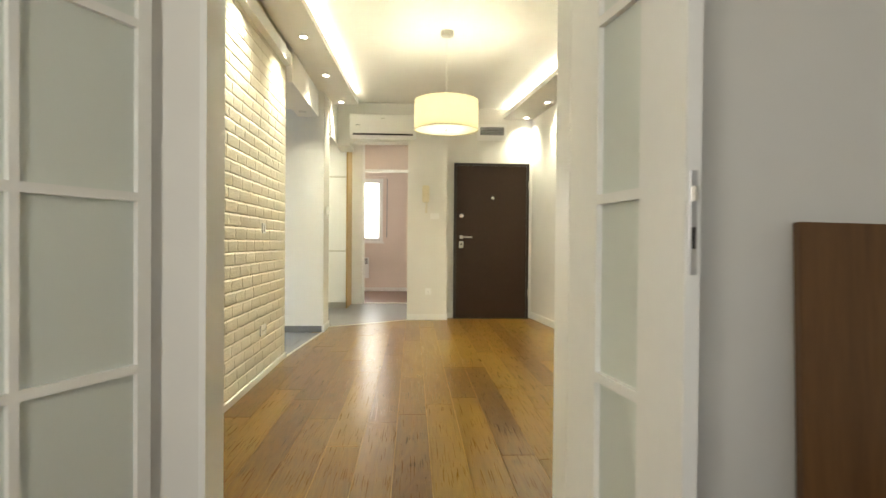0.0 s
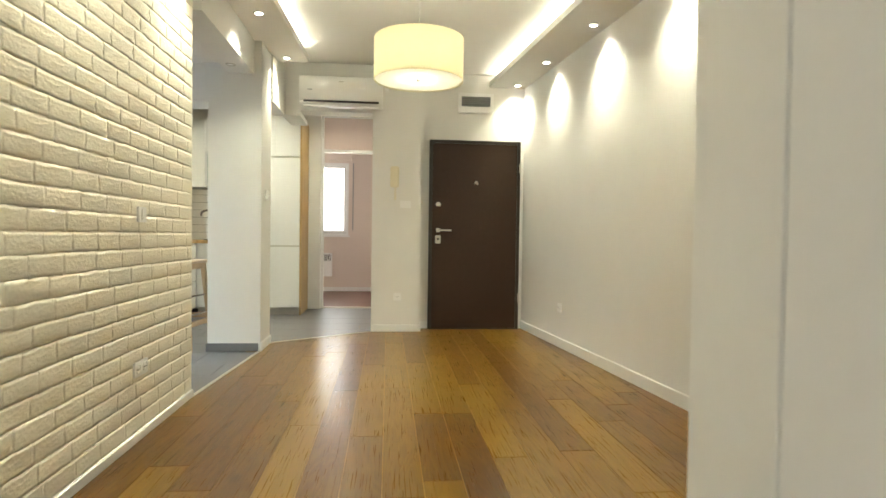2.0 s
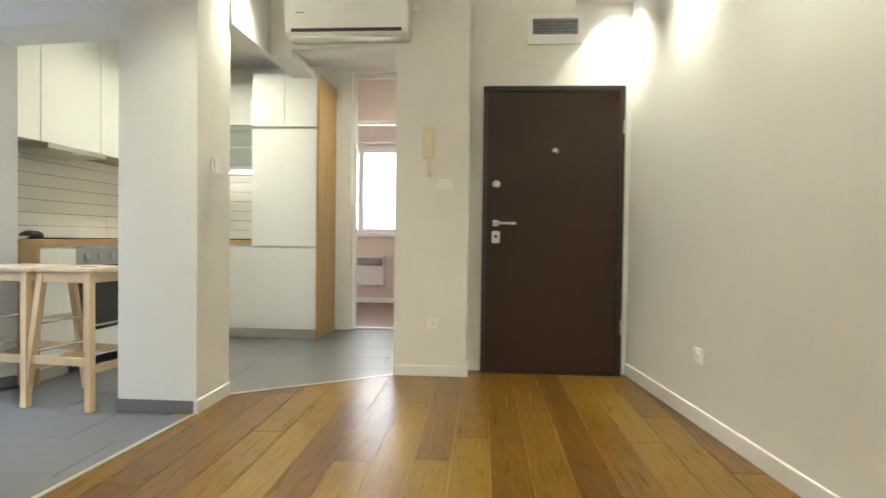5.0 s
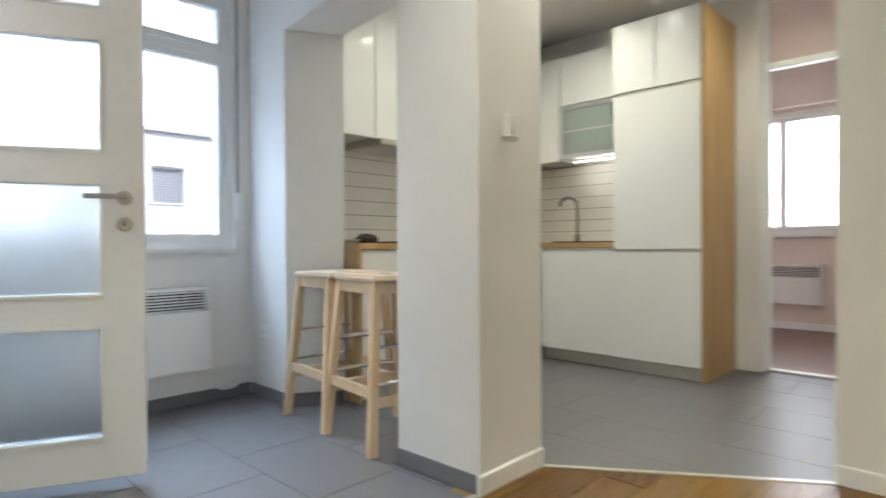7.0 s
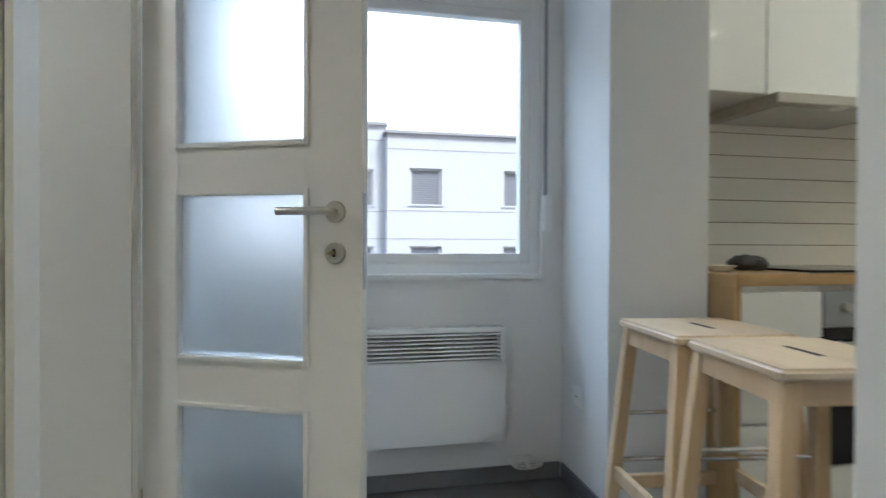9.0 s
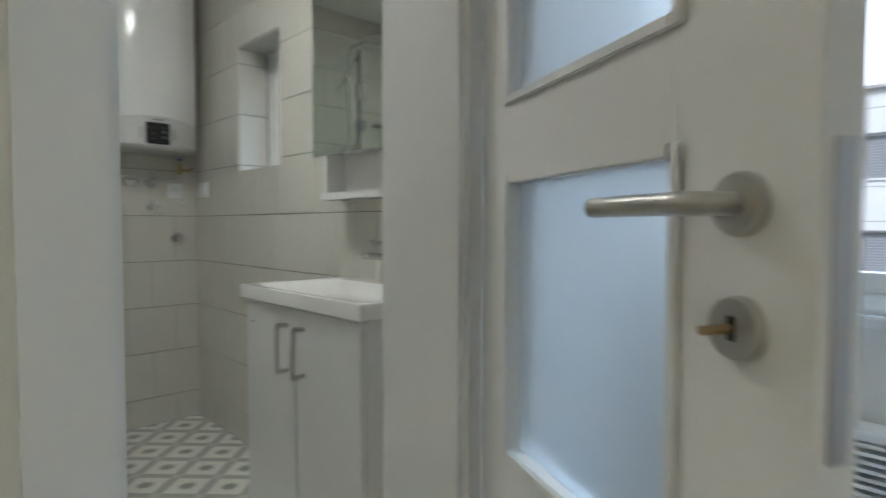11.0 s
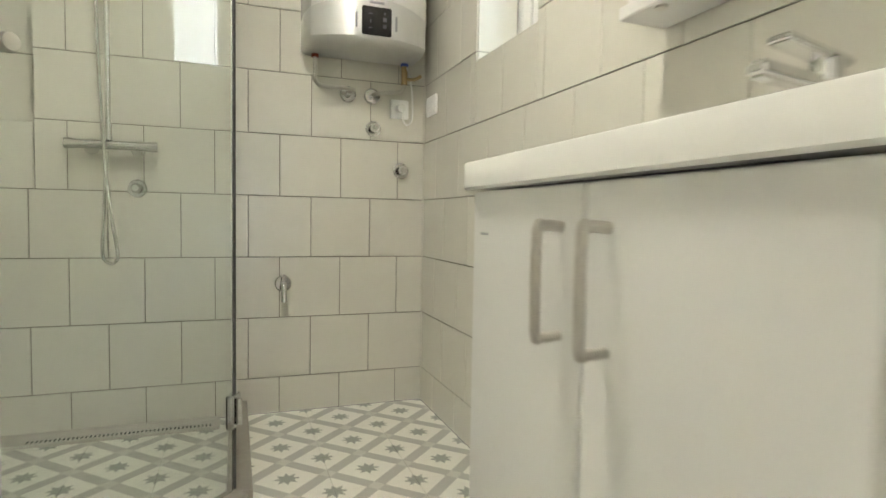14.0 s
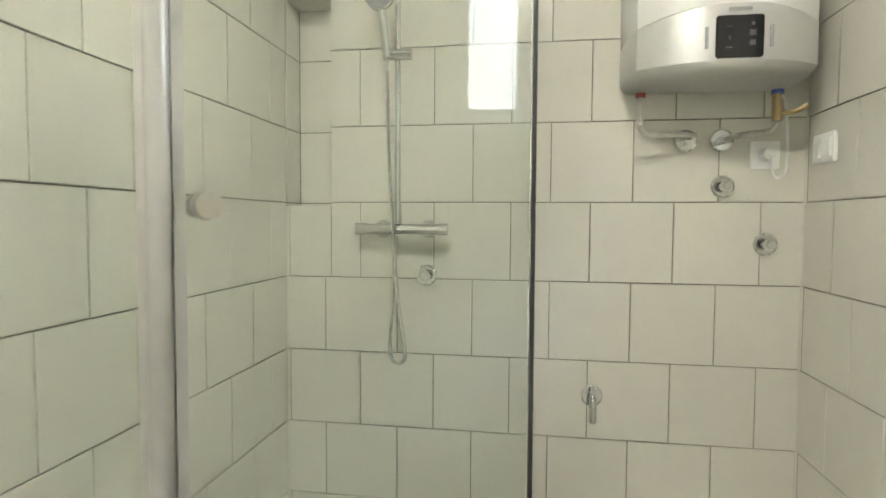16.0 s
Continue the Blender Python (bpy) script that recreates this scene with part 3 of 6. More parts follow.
# ---- door kinds ----
def lever(parent, m, keyed=True):
    """Lever on a round rose with a keyhole rose below; m: rose centre, z out of the leaf, x along the lever."""
    part("rose", lathe([(0, 0.010), (0.024, 0.010), (0.026, 0.006), (0.026, 0.0)], m), "steel_satin", parent)
    h = part("handle", tube([m @ Vector(p) for p in ((0, 0, 0.008), (0, 0, 0.045), (0.012, 0, 0.055), (0.04, 0, 0.056), (0.125, 0, 0.056))], 0.0095, 12), "steel_satin", parent, "satin steel lever handle")
    k = m @ Matrix.Translation((0, -0.098, 0))
    r = part("key_rose", lathe([(0, 0.010), (0.024, 0.010), (0.026, 0.006), (0.026, 0.0)], k), "steel_satin", parent)
    part("keyhole", RB(-0.004, 0.004, -0.01, 0.01, 0.009, 0.0115, w=0.001, m=k), "black_matt", r)
    if keyed:
        part("key", tube([k @ Vector((0, 0, 0.012)), k @ Vector((0, 0, 0.04))], 0.004, 8), "brass", parent)
    return h


def panel_leaf(name, hinge, angle, width, height, rows, cols, label, glass_mat, thick=0.04, stile=0.13, gap=0.11, bottom=0.2, top=0.13, muntin=0.0, lift=0.012, hinge_stile=None):
    """Glazed door leaf: stiles, rails, beads and one pane for each field, turned by angle about its hinge."""
    d = thing(name, (hinge[0], hinge[1], 0), label, "door")
    m = Matrix.Translation((hinge[0], hinge[1], lift)) @ Matrix.Rotation(radians(angle), 4, "Z")
    H = height - lift
    left = hinge_stile or stile
    part("stile", RB(0, left, -thick, 0, 0, H, w=0.0006, m=m), "trim_white", d)
    part("stile", RB(width - stile, width, -thick, 0, 0, H, w=0.0006, m=m), "trim_white", d)
    fh = (H - bottom - top - gap * (rows - 1)) / rows
    fw = (width - left - stile - muntin * (cols - 1)) / cols
    part("bottom_rail", B(left, width - stile, -thick, 0, 0, bottom, m=m), "trim_white", d)
    part("top_rail", B(left, width - stile, -thick, 0, H - top, H, m=m), "trim_white", d)
    for r in range(rows):
        z = bottom + r * (fh + gap)
        if r:
            part("rail", B(left, width - stile, -thick, 0, z - gap, z, m=m), "trim_white", d)
        for c in range(cols):
            x = left + c * (fw + muntin)
            if c:
                part("muntin", B(x - muntin, x, -thick, 0, z, z + fh, m=m), "trim_white", d)
            part("pane", B(x - 0.004, x + fw + 0.004, -thick * 0.55, -thick * 0.45, z - 0.004, z + fh + 0.004, m=m), glass_mat, d)
            if muntin == 0:
                for y0, y1 in ((0.0, 0.006), (-thick - 0.006, -thick)):
                    bw = 0.014
                    part("bead", RB((x - bw, x, y0, y1, z - bw, z + fh + bw), (x + fw, x + fw + bw, y0, y1, z - bw, z + fh + bw), (x, x + fw, y0, y1, z - bw, z), (x, x + fw, y0, y1, z + fh, z + fh + bw), w=0.002, m=m), "trim_white", d)
    return d, m


# bathroom door, standing open
door, m = panel_leaf("bathroom_door", (-2.431, 4.722), 64.9, 0.605, 2.36, 4, 1, "white four-pane door with frosted glass, standing open", "frosted_glass", stile=0.147, gap=0.132, bottom=0.158, top=0.144, lift=0.042, hinge_stile=0.108)
lever(door, m @ Matrix.Translation((0.54, -0.04, 1.055)) @ Matrix.Rotation(radians(90), 4, "X") @ Matrix.Diagonal((-1, 1, 1, 1)))
lever(door, m @ Matrix.Translation((0.54, 0.0, 1.055)) @ Matrix.Rotation(radians(-90), 4, "X") @ Matrix.Rotation(radians(180), 4, "Z") , keyed=False)
part("lock_plate", RB(0.603, 0.607, -0.03, -0.01, 0.87, 1.10, w=0.001, m=m), "aluminium", door, "pale steel lock face plate")
for z in (0.25, 1.75):
    part("hinge", cyl(0.008, 0.008, 0.09, m @ Matrix.Translation((-0.004, -0.045, z)), 12), "steel_satin", door)


def casing(name, x0, x1, y0, y1, h, w=0.07, proud=0.012, faces=("-", "+")):
    """Door lining with flat architraves on both faces of a wall in the plane of x."""
    bm = B((x0 - 0.001, x0 + 0.022, y0, y1, 0, h), (x1 - 0.022, x1 + 0.001, y0, y1, 0, h), (x0, x1, y0, y1, h - 0.022, h))
    for f in faces:
        a, b = (y0 - proud, y0) if f == "-" else (y1, y1 + proud)
        for q in ((x0 - w, x0 + 0.01, a, b, 0, h + w), (x1 - 0.01, x1 + w, a, b, 0, h + w), (x0 + 0.01, x1 - 0.01, a, b, h - 0.01, h + w)):
            box(bm, *q)
    bmesh.ops.recalc_face_normals(bm, faces=bm.faces)
    return setting(name, bm, "trim_white")


casing("door_frame_bathroom", -2.372, -1.83, 4.488, 4.692, 2.38, w=0.07)
casing("door_frame_double", -0.86, 0.407, 1.6, HY - 0.004, 2.295, w=0.08, proud=0.005, faces=())
# double doors of the first room: a wide and a narrow leaf, both open
leaf, m = panel_leaf("double_door_leaf", (-0.996, 1.555), -115, 0.83, 2.28, 4, 2, "wide white door leaf with frosted panes between slim bars, open", "frosted_grey", stile=0.05, gap=0.028, bottom=0.055, top=0.063, muntin=0.026)
leaf, m = panel_leaf("double_door_leaf", (0.425, 1.60), -82, 0.655, 2.28, 4, 1, "narrow white door leaf with one column of frosted panes, open", "frosted_grey", stile=0.205, gap=0.03, bottom=0.055, top=0.063, muntin=0.001)
lp = part("lock_plate", RB(0.653, 0.658, -0.03, -0.01, 0.925, 1.167, w=0.001, m=m), "aluminium", leaf, "steel lock face plate with latch")
part("latch", RB(0.658, 0.668, -0.026, -0.014, 1.095, 1.13, w=0.002, m=m), "steel_satin", lp)
part("bolt_slot", B(0.6575, 0.6585, -0.025, -0.015, 0.985, 1.035, m=m), "black_matt", lp)

# entrance door
ent = thing("entrance_door", (0.89, 7.23, 0), "dark brown steel entrance door, shut", "door")
part("frame", RB((0.39, 0.425, 7.19, 7.3, 0, 2.06), (1.355, 1.39, 7.19, 7.3, 0, 2.06), (0.425, 1.355, 7.19, 7.3, 2.025, 2.06), w=0.003), "door_frame_dark", ent, "near-black steel frame")
part("leaf", RB(0.425, 1.355, 7.20, 7.26, 0.012, 2.025, w=0.004), "door_brown", ent, "dark brown laminated leaf")
part("threshold", RB(0.425, 1.355, 7.19, 7.3, 0, 0.012, w=0.002), "door_frame_dark", ent)
fr = Matrix.Rotation(radians(90), 4, "X")


def at_door(x, z):
    return Matrix.Translation((x, 7.20, z)) @ fr


part("upper_lock", lathe([(0, 0.014), (0.02, 0.014), (0.028, 0.008), (0.028, 0)], at_door(0.49, 1.36)), "chrome", ent, "round chrome lock")
part("peephole", lathe([(0, 0.012), (0.012, 0.012), (0.022, 0.006), (0.022, 0)], at_door(0.905, 1.60)), "chrome", ent, "chrome peephole")
part("handle_rose", RB(-0.022, 0.022, -0.022, 0.022, 0, 0.01, w=0.004, m=at_door(0.49, 1.08)), "steel_satin", ent)
part("handle", tube([at_door(0.49, 1.08) @ Vector(p) for p in ((0, 0, 0), (0, 0, 0.045), (0.02, 0, 0.055), (0.14, 0, 0.055))], 0.009, 12), "steel_satin", ent, "satin steel lever handle")
lk = part("lower_lock", RB(-0.03, 0.03, -0.045, 0.045, 0, 0.012, w=0.01, seg=3, m=at_door(0.49, 0.98)), "steel_satin", ent, "oval steel lock plate")
part("keyhole", cyl(0.012, 0.012, 0.004, at_door(0.49, 0.985) @ Matrix.Translation((0, 0, 0.011)), 16), "black_matt", lk)
for z in (0.3, 1.72):
    part("hinge", cyl(0.009, 0.009, 0.1, Matrix.Translation((1.385, 7.185, z)), 12), "steel_satin", ent)

# ---- windows ----


def sash(parent, m, w, h, fr=0.042, t=0.05, glassmat="clear_glass"):
    """One glazed sash: x across, z up, y through."""
    s = part("sash", RB((0, fr, 0, t, 0, h), (w - fr, w, 0, t, 0, h), (fr, w - fr, 0, t, 0, fr), (fr, w - fr, 0, t, h - fr, h), w=0.003, m=m), "trim_white", parent)
    p = part("pane", B(fr - 0.005, w - fr + 0.005, t * 0.45, t * 0.55, fr - 0.005, h - fr + 0.005, m=m), glassmat, s)
    p.visible_shadow = False
    return s


def window(name, label, m, w, h, layout, fr=0.045, depth=0.07):
    win = thing(name, m.translation, label, "window", kind="structure")
    part("window_frame", RB((0, fr, 0, depth, 0, h), (w - fr, w, 0, depth, 0, h), (fr, w - fr, 0, depth, 0, fr), (fr, w - fr, 0, depth, h - fr, h), w=0.003, m=m), "trim_white", win)
    for x0, x1, z0, z1 in layout:
        sash(win, m @ Matrix.Translation((x0, 0.012, z0)), x1 - x0, z1 - z0)
    return win


# dining window: two tall sashes under two top lights
m = Matrix.Translation((WX - 0.02, WY0, WZ0 + 0.01)) @ Matrix.Rotation(radians(90), 4, "Z")
ww, wh, wc = WY1 - WY0, WZ1 - WZ0 - 0.01, 5.28 - WY0
wd = window("window_1", "white plastic window with two sashes and top lights", m, ww, wh, [(0.045, wc - 0.012, 0.045, 1.145), (wc + 0.012, ww - 0.045, 0.045, 1.145), (0.045, wc - 0.012, 1.19, wh - 0.045), (wc + 0.012, ww - 0.045, 1.19, wh - 0.045)])
part("mullion", B((wc - 0.012, wc + 0.012, 0.01, 0.07, 0.05, wh - 0.05), (0.045, wc - 0.012, 0.01, 0.07, 1.145, 1.19), (wc + 0.012, ww - 0.045, 0.01, 0.07, 1.145, 1.19), m=m), "trim_white", wd)
part("window_sill", RB(WX - 0.10, WX + 0.02, WY0, WY1, WZ0 - 0.012, WZ0 + 0.012, w=0.004), "trim_white", wd)
strap = part("blind_strap", B(WX + 0.002, WX + 0.006, 6.11, 6.125, 1.15, 2.45), "plastic_grey", wd, "grey roller blind strap")
part("strap_box", RB(WX, WX + 0.03, 6.095, 6.142, 1.075, 1.235, w=0.008, seg=3), "plastic_white", strap, "white strap winder")
# far room window
m = Matrix.Translation((FX0, 11.42, FZ0))
ww, wh = FX1 - FX0, FZ1 - FZ0
wf = window("window_2", "white casement window of the far room", m, ww, wh, [(0.05, ww / 2, 0.05, wh - 0.05), (ww / 2, ww - 0.05, 0.05, wh - 0.05)])
part("window_sill", RB(FX0 - 0.03, FX1 + 0.03, 11.36, 11.42, FZ0 - 0.025, FZ0, w=0.005), "trim_white", wf)
part("blind_strap", B(FX1 + 0.07, FX1 + 0.085, 11.394, 11.398, 1.1, 2.3), "plastic_grey", wf)
part("shutter_box", RB(FX0 - 0.05, FX1 + 0.05, 11.30, 11.4, 2.34, 2.56, w=0.005), "far_wall", wf, "boxed roller shutter casing")
# bathroom window
m = Matrix.Translation((BWX - 0.155, NY0, NZ0)) @ Matrix.Rotation(radians(90), 4, "Z")
wb = window("window_3", "small white bathroom window in a tiled reveal", m, NY1 - NY0, NZ1 - NZ0, [(0.085, NY1 - NY0 - 0.085, 0.03, NZ1 - NZ0 - 0.03)], fr=0.03)
for u in (0.03, NY1 - NY0 - 0.085):
    part("jamb_liner", RB(u, u + 0.055, 0.004, 0.07, 0.03, NZ1 - NZ0 - 0.03, w=0.002, m=m), "trim_white", wb)
# assumed first room window behind the start, never in view
m = Matrix.Translation((1.6, -1.93, 0.6)) @ Matrix.Rotation(radians(180), 4, "Z")
window("window_4", "assumed wide white window of the first room, unseen", m, 2.8, 1.8, [(0.05, 1.4, 0.05, 1.75), (1.4, 2.75, 0.05, 1.75)])
# transom over the far doorway
tr = thing("transom_window", (-0.6, 9.03, 2.16), "fixed glazed transom over the passage doorway", "window", kind="structure")
part("transom_frame", RB((-0.97, -0.22, 8.99, 9.06, 2.14, 2.185), (-0.97, -0.22, 8.99, 9.06, 2.62, 2.66), (-0.97, -0.935, 8.99, 9.06, 0, 2.62), w=0.002), "trim_white", tr)
pn = part("pane", B(-0.935, -0.22, 9.02, 9.026, 2.185, 2.62), "transom_glass", tr, "obscured pinkish glass")
pn.visible_shadow = False

# ---- light fittings ----
PX, PY, PZ, PR, PH = 0.125, 4.5, 1.955, 0.27, 0.25
pend = thing("pendant_lamp", (PX, PY, PZ), "drum pendant lamp with cream fabric shade, lit", "lamp")
pm = Matrix.Translation((PX, PY, PZ))
part("shade", lathe([(PR, 0.0), (PR, PH), (PR - 0.003, PH), (PR - 0.003, 0.0), (PR, 0.0)], pm, 64), "lamp_shade", pend, "cream fabric drum shade")
for z in (0.0, PH - 0.006):
    part("rim", lathe([(PR + 0.001, z), (PR + 0.002, z + 0.003), (PR + 0.001, z + 0.006)], pm, 64), "lamp_shade", pend)
part("diffuser", lathe([(0.0, 0.008), (PR - 0.005, 0.008), (PR - 0.005, 0.011), (0.0, 0.011)], pm, 64), "lamp_diffuser", pend, "white diffuser disc")
part("finial", lathe([(0, -0.004), (0.01, -0.002), (0.012, 0.008)], pm, 16), "steel_satin", pend)
part("cord", cyl(0.0025, 0.0025, HC - PZ - PH, pm @ Matrix.Translation((0, 0, PH)), 8), "cable_white", pend)
part("ceiling_rose", lathe([(0, HC - PZ - 0.04), (0.05, HC - PZ - 0.04), (0.055, HC - PZ - 0.035), (0.055, HC - PZ)], pm, 32), "steel_satin", pend, "brushed steel ceiling rose")
part("bulb", lathe([(0, 0.06), (0.03, 0.08), (0.04, 0.11), (0.03, 0.14), (0.015, 0.17), (0, 0.175)], pm, 16), "bulb_glow", pend)
part("spider", tube([(PX - PR + 0.002, PY, PZ + PH - 0.01), (PX + PR - 0.002, PY, PZ + PH - 0.01)], 0.003, 6), "steel_satin", pend)
lamp("pendant_light", "POINT", 30, WARM, Matrix.Translation((PX, PY, PZ + 0.125)), radius=0.06)


def spotlight(x, y, z, energy=66.0, color=WARM, r=0.027, spread=112):
    s = thing("recessed_spotlight", (x, y, z), "small round recessed ceiling spotlight, lit" if energy else "small round recessed spotlight in the lintel, unlit", "spotlight", "recessed spotlights")
    mm = Matrix.Translation((x, y, z))
    part("ring", lathe([(r, 0.0), (r, -0.004), (r + 0.012, -0.004), (r + 0.014, 0.0)], mm, 24), "steel_satin", s)
    part("lens", lathe([(0, -0.0015), (r, -0.0015)], mm, 24), "spot_glow" if energy else "plastic_white", s, "glowing lens" if energy else "")
    if energy:
        lamp("spot_light", "SPOT", energy, color, look((x, y, z - 0.012), (x, y, 0)), spot=spread, radius=0.04)
    return s


for y in (2.21, 3.28, 4.35, 5.42, 6.5):
    spotlight(-1.115 + 0.016 * y, y, SOF)
for y in (2.36, 3.35, 4.33, 5.32, 6.30, 7.14):
    spotlight(east_x(y) - 0.12, y, SOF)
spotlight(-1.33, 5.8, 2.38, 0)
spotlight(-0.55, 8.2, 2.72, 50, spread=155)
for sx, sy in ((-1.6, 7.6), (-1.95, 7.0), (-1.95, 7.9)):
    spotlight(sx, sy, 2.72, 38, spread=155)
led = thing("led_strip_light", (-0.9, 4.2, SOF + 0.06), "warm LED strip laid in the west ceiling cove", "light strip", "cove strips")
part("strip", B(0, 4.6, 0, 0.015, SOF + 0.056, SOF + 0.064, m=Matrix.Translation((-1.045, 1.95, 0)) @ Matrix.Rotation(math.atan2(4.83, 0.18), 4, "Z")), "led_strip", led)
led = thing("led_strip_light", (1.3, 4.2, SOF + 0.06), "warm LED strip laid in the east ceiling cove", "light strip", "cove strips")
d = Vector((RBW[0] - RA[0], RBW[1] - RA[1], 0))
mm = Matrix.Translation((east_x(1.95) - 0.345, 1.95, 0)) @ Matrix.Rotation(math.atan2(d.y, d.x), 4, "Z")
part("strip", B(0, 5.25, 0, 0.015, SOF + 0.056, SOF + 0.064, m=mm), "led_strip", led)
lamp("bath_light", "AREA", 11.0, (1.0, 0.953, 0.83), look((-2.05, 3.6, 2.44), (-2.05, 3.6, 0)), size=(0.25, 0.25))
bl = thing("ceiling_light", (-2.05, 3.6, 2.5), "square white bathroom ceiling light, lit", "lamp")
part("housing", RB(-2.2, -1.9, 3.45, 3.75, 2.455, 2.5, w=0.008), "plastic_white", bl)
part("diffuser", B(-2.18, -1.92, 3.47, 3.73, 2.45, 2.454), "spot_glow", bl)
# ---- hall things ----
def plate(name, m, w, h, label, cat="socket", mat="plastic_white", kind="socket"):
    """Wall plate; m: centre on the wall, z out of the wall, y up."""
    s = thing(name, m.translation, label, cat)
    part("cover", RB(-w / 2, w / 2, -h / 2, h / 2, 0, 0.011, w=0.003, m=m), mat, s)
    n = max(1, round(w / 0.075))
    for i in range(n):
        c = m @ Matrix.Translation(((i - (n - 1) / 2) * w / n, 0, 0.011))
        if kind == "socket":
            part("socket_well", lathe([(0.0, 0.0008), (0.019, 0.0008), (0.021, 0.003), (0.023, 0.0)], c, 20), "plastic_white", s)
            for dx in (-0.0095, 0.0095):
                part("hole", cyl(0.003, 0.003, 0.002, c @ Matrix.Translation((dx, 0, 0.0005)), 8), "black_matt", s)
        else:
            part("rocker", RB(-0.018, 0.018, -0.026, 0.026, -0.001, 0.005, w=0.002, m=c), "plastic_white", s)
    return s


def facing(x, y, z, nx, ny):
    """Pose on a wall with the outward normal (nx, ny)."""
    n = Vector((nx, ny, 0)).normalized()
    m = Matrix((Vector((-n.y, n.x, 0)), Vector((0, 0, 1)), n)).transposed().to_4x4()
    return Matrix.Translation((x, y, z)) @ m


plate("wall_socket", facing(0.054, 7.05, 0.37, 0, -1), 0.08, 0.08, "white double-hole wall socket on the stub wall")
plate("wall_socket", facing(east_x(6.17), 6.17, 0.365, -1, -0.1), 0.08, 0.08, "white wall socket low on the long wall")
plate("light_switch", facing(BX + 0.004, 3.91, 1.10, 1, 0), 0.09, 0.075, "white light switch on the brick wall", "switch", kind="switch")
plate("wall_socket", facing(BX + 0.004, 3.90, 0.355, 1, 0), 0.15, 0.075, "white double socket low on the brick wall")
plate("light_switch", facing(0.13, 7.05, 1.345, 0, -1), 0.115, 0.075, "white double switch under the intercom", "switch", kind="switch")
plate("light_switch", facing(-1.575, 4.683, 1.30, 0.055, 1), 0.115, 0.085, "white double light switch beside the bathroom door", "switch", kind="switch")
plate("wall_socket", facing(-2.94, 6.197, 0.40, 0, -1), 0.08, 0.08, "white wall socket beside the bar opening")

th = thing("thermostat", (-1.145, 6.22, 1.35), "small white rounded thermostat on the pier", "thermostat")
part("body", RB(-0.042, 0.042, -0.05, 0.05, 0, 0.03, w=0.012, seg=3, m=facing(-1.138, 6.225, 1.36, 1, 0)), "plastic_white", th)

ic = thing("intercom_phone", (0.013, 7.05, 1.63), "cream intercom handset on the stub wall", "intercom")
im = facing(0.013, 7.05, 1.63, 0, -1)
part("base", RB(-0.045, 0.045, -0.11, 0.11, 0, 0.03, w=0.01, seg=3, m=im), "plastic_cream", ic)
hs = part("handset", RB((-0.028, 0.028, -0.1, 0.1, 0.034, 0.05), (-0.03, 0.03, 0.06, 0.105, 0.03, 0.06), (-0.03, 0.03, -0.105, -0.06, 0.03, 0.06), w=0.007, seg=2, m=im), "plastic_cream", ic, "cream handset")
cord = []
for i in range(60):
    a = i * 0.9
    cord.append((0.02 + 0.011 * math.cos(a), 7.02 + 0.009 * math.sin(a), 1.52 - 0.0026 * i + (0.0009 * max(0, i - 45) * 2)))
part("cord", tube(cord, 0.0028, 6), "plastic_cream", hs, "coiled cord")

ac = thing("air_conditioner", (-0.53, 6.95, 2.33), "white wall-mounted split air conditioner over the kitchen opening", "air conditioner")
prof = [(7.05, 2.325), (6.93, 2.31), (6.875, 2.34), (6.845, 2.41), (6.84, 2.55), (6.86, 2.60), (6.90, 2.615), (7.05, 2.615)]
bm = bmesh.new()
a = [bm.verts.new((-0.95, y, z)) for y, z in prof]
b = [bm.verts.new((-0.12, y, z)) for y, z in prof]
bm.faces.new(a)
bm.faces.new(b[::-1])
for i in range(len(prof)):
    bm.faces.new((a[i], a[(i + 1) % 8], b[(i + 1) % 8], b[i]))
bmesh.ops.recalc_face_normals(bm, faces=bm.faces)
part("body", bevelled(bm, 0.006, 2), "plastic_white", ac)
part("vent_slot", B(-0.91, -0.16, 6.862, 6.88, 2.346, 2.366), "black_matt", ac, "dark outlet slot")
part("louvre", RB(-0.91, -0.16, 6.87, 6.925, 2.305, 2.318, w=0.003), "plastic_white", ac, "outlet louvre")
part("badge", B(-0.56, -0.51, 6.8395, 6.841, 2.545, 2.553), "steel_satin", ac, "small grey badge")
part("display_mark", B(-0.87, -0.82, 6.8405, 6.8425, 2.46, 2.468), "plastic_grey", ac)
part("bracket_cap", RB(-0.10, -0.055, 7.0, 7.05, 2.52, 2.58, w=0.01), "plastic_white", ac)

vg = thing("vent_grille", (0.9, 7.25, 2.47), "white framed ventilation grille above the entrance door", "vent")
part("frame", RB((0.70, 0.735, 7.235, 7.26, 2.37, 2.585), (1.055, 1.09, 7.235, 7.26, 2.37, 2.585), (0.735, 1.055, 7.235, 7.26, 2.37, 2.44), (0.735, 1.055, 7.235, 7.26, 2.55, 2.585), w=0.003), "plastic_white", vg)
part("backing", B(0.735, 1.055, 7.256, 7.26, 2.44, 2.55), "black_matt", vg)
for i in range(5):
    part("slat", B(0.736, 1.054, 7.238, 7.256, 2.447 + i * 0.021, 2.458 + i * 0.021, m=None), "plastic_grey", vg)

bd = thing("wooden_board", (1.25, 1.45, 0), "dark brown wooden board leaning on the wall", "board")
part("board", RB(0, 0.75, -0.02, 0.02, 0, 1.09, w=0.003, m=Matrix.Translation((1.145, 1.48, 0)) @ Matrix.Rotation(radians(-4), 4, "X") @ Matrix.Rotation(radians(1), 4, "Y")), "board_brown", bd)

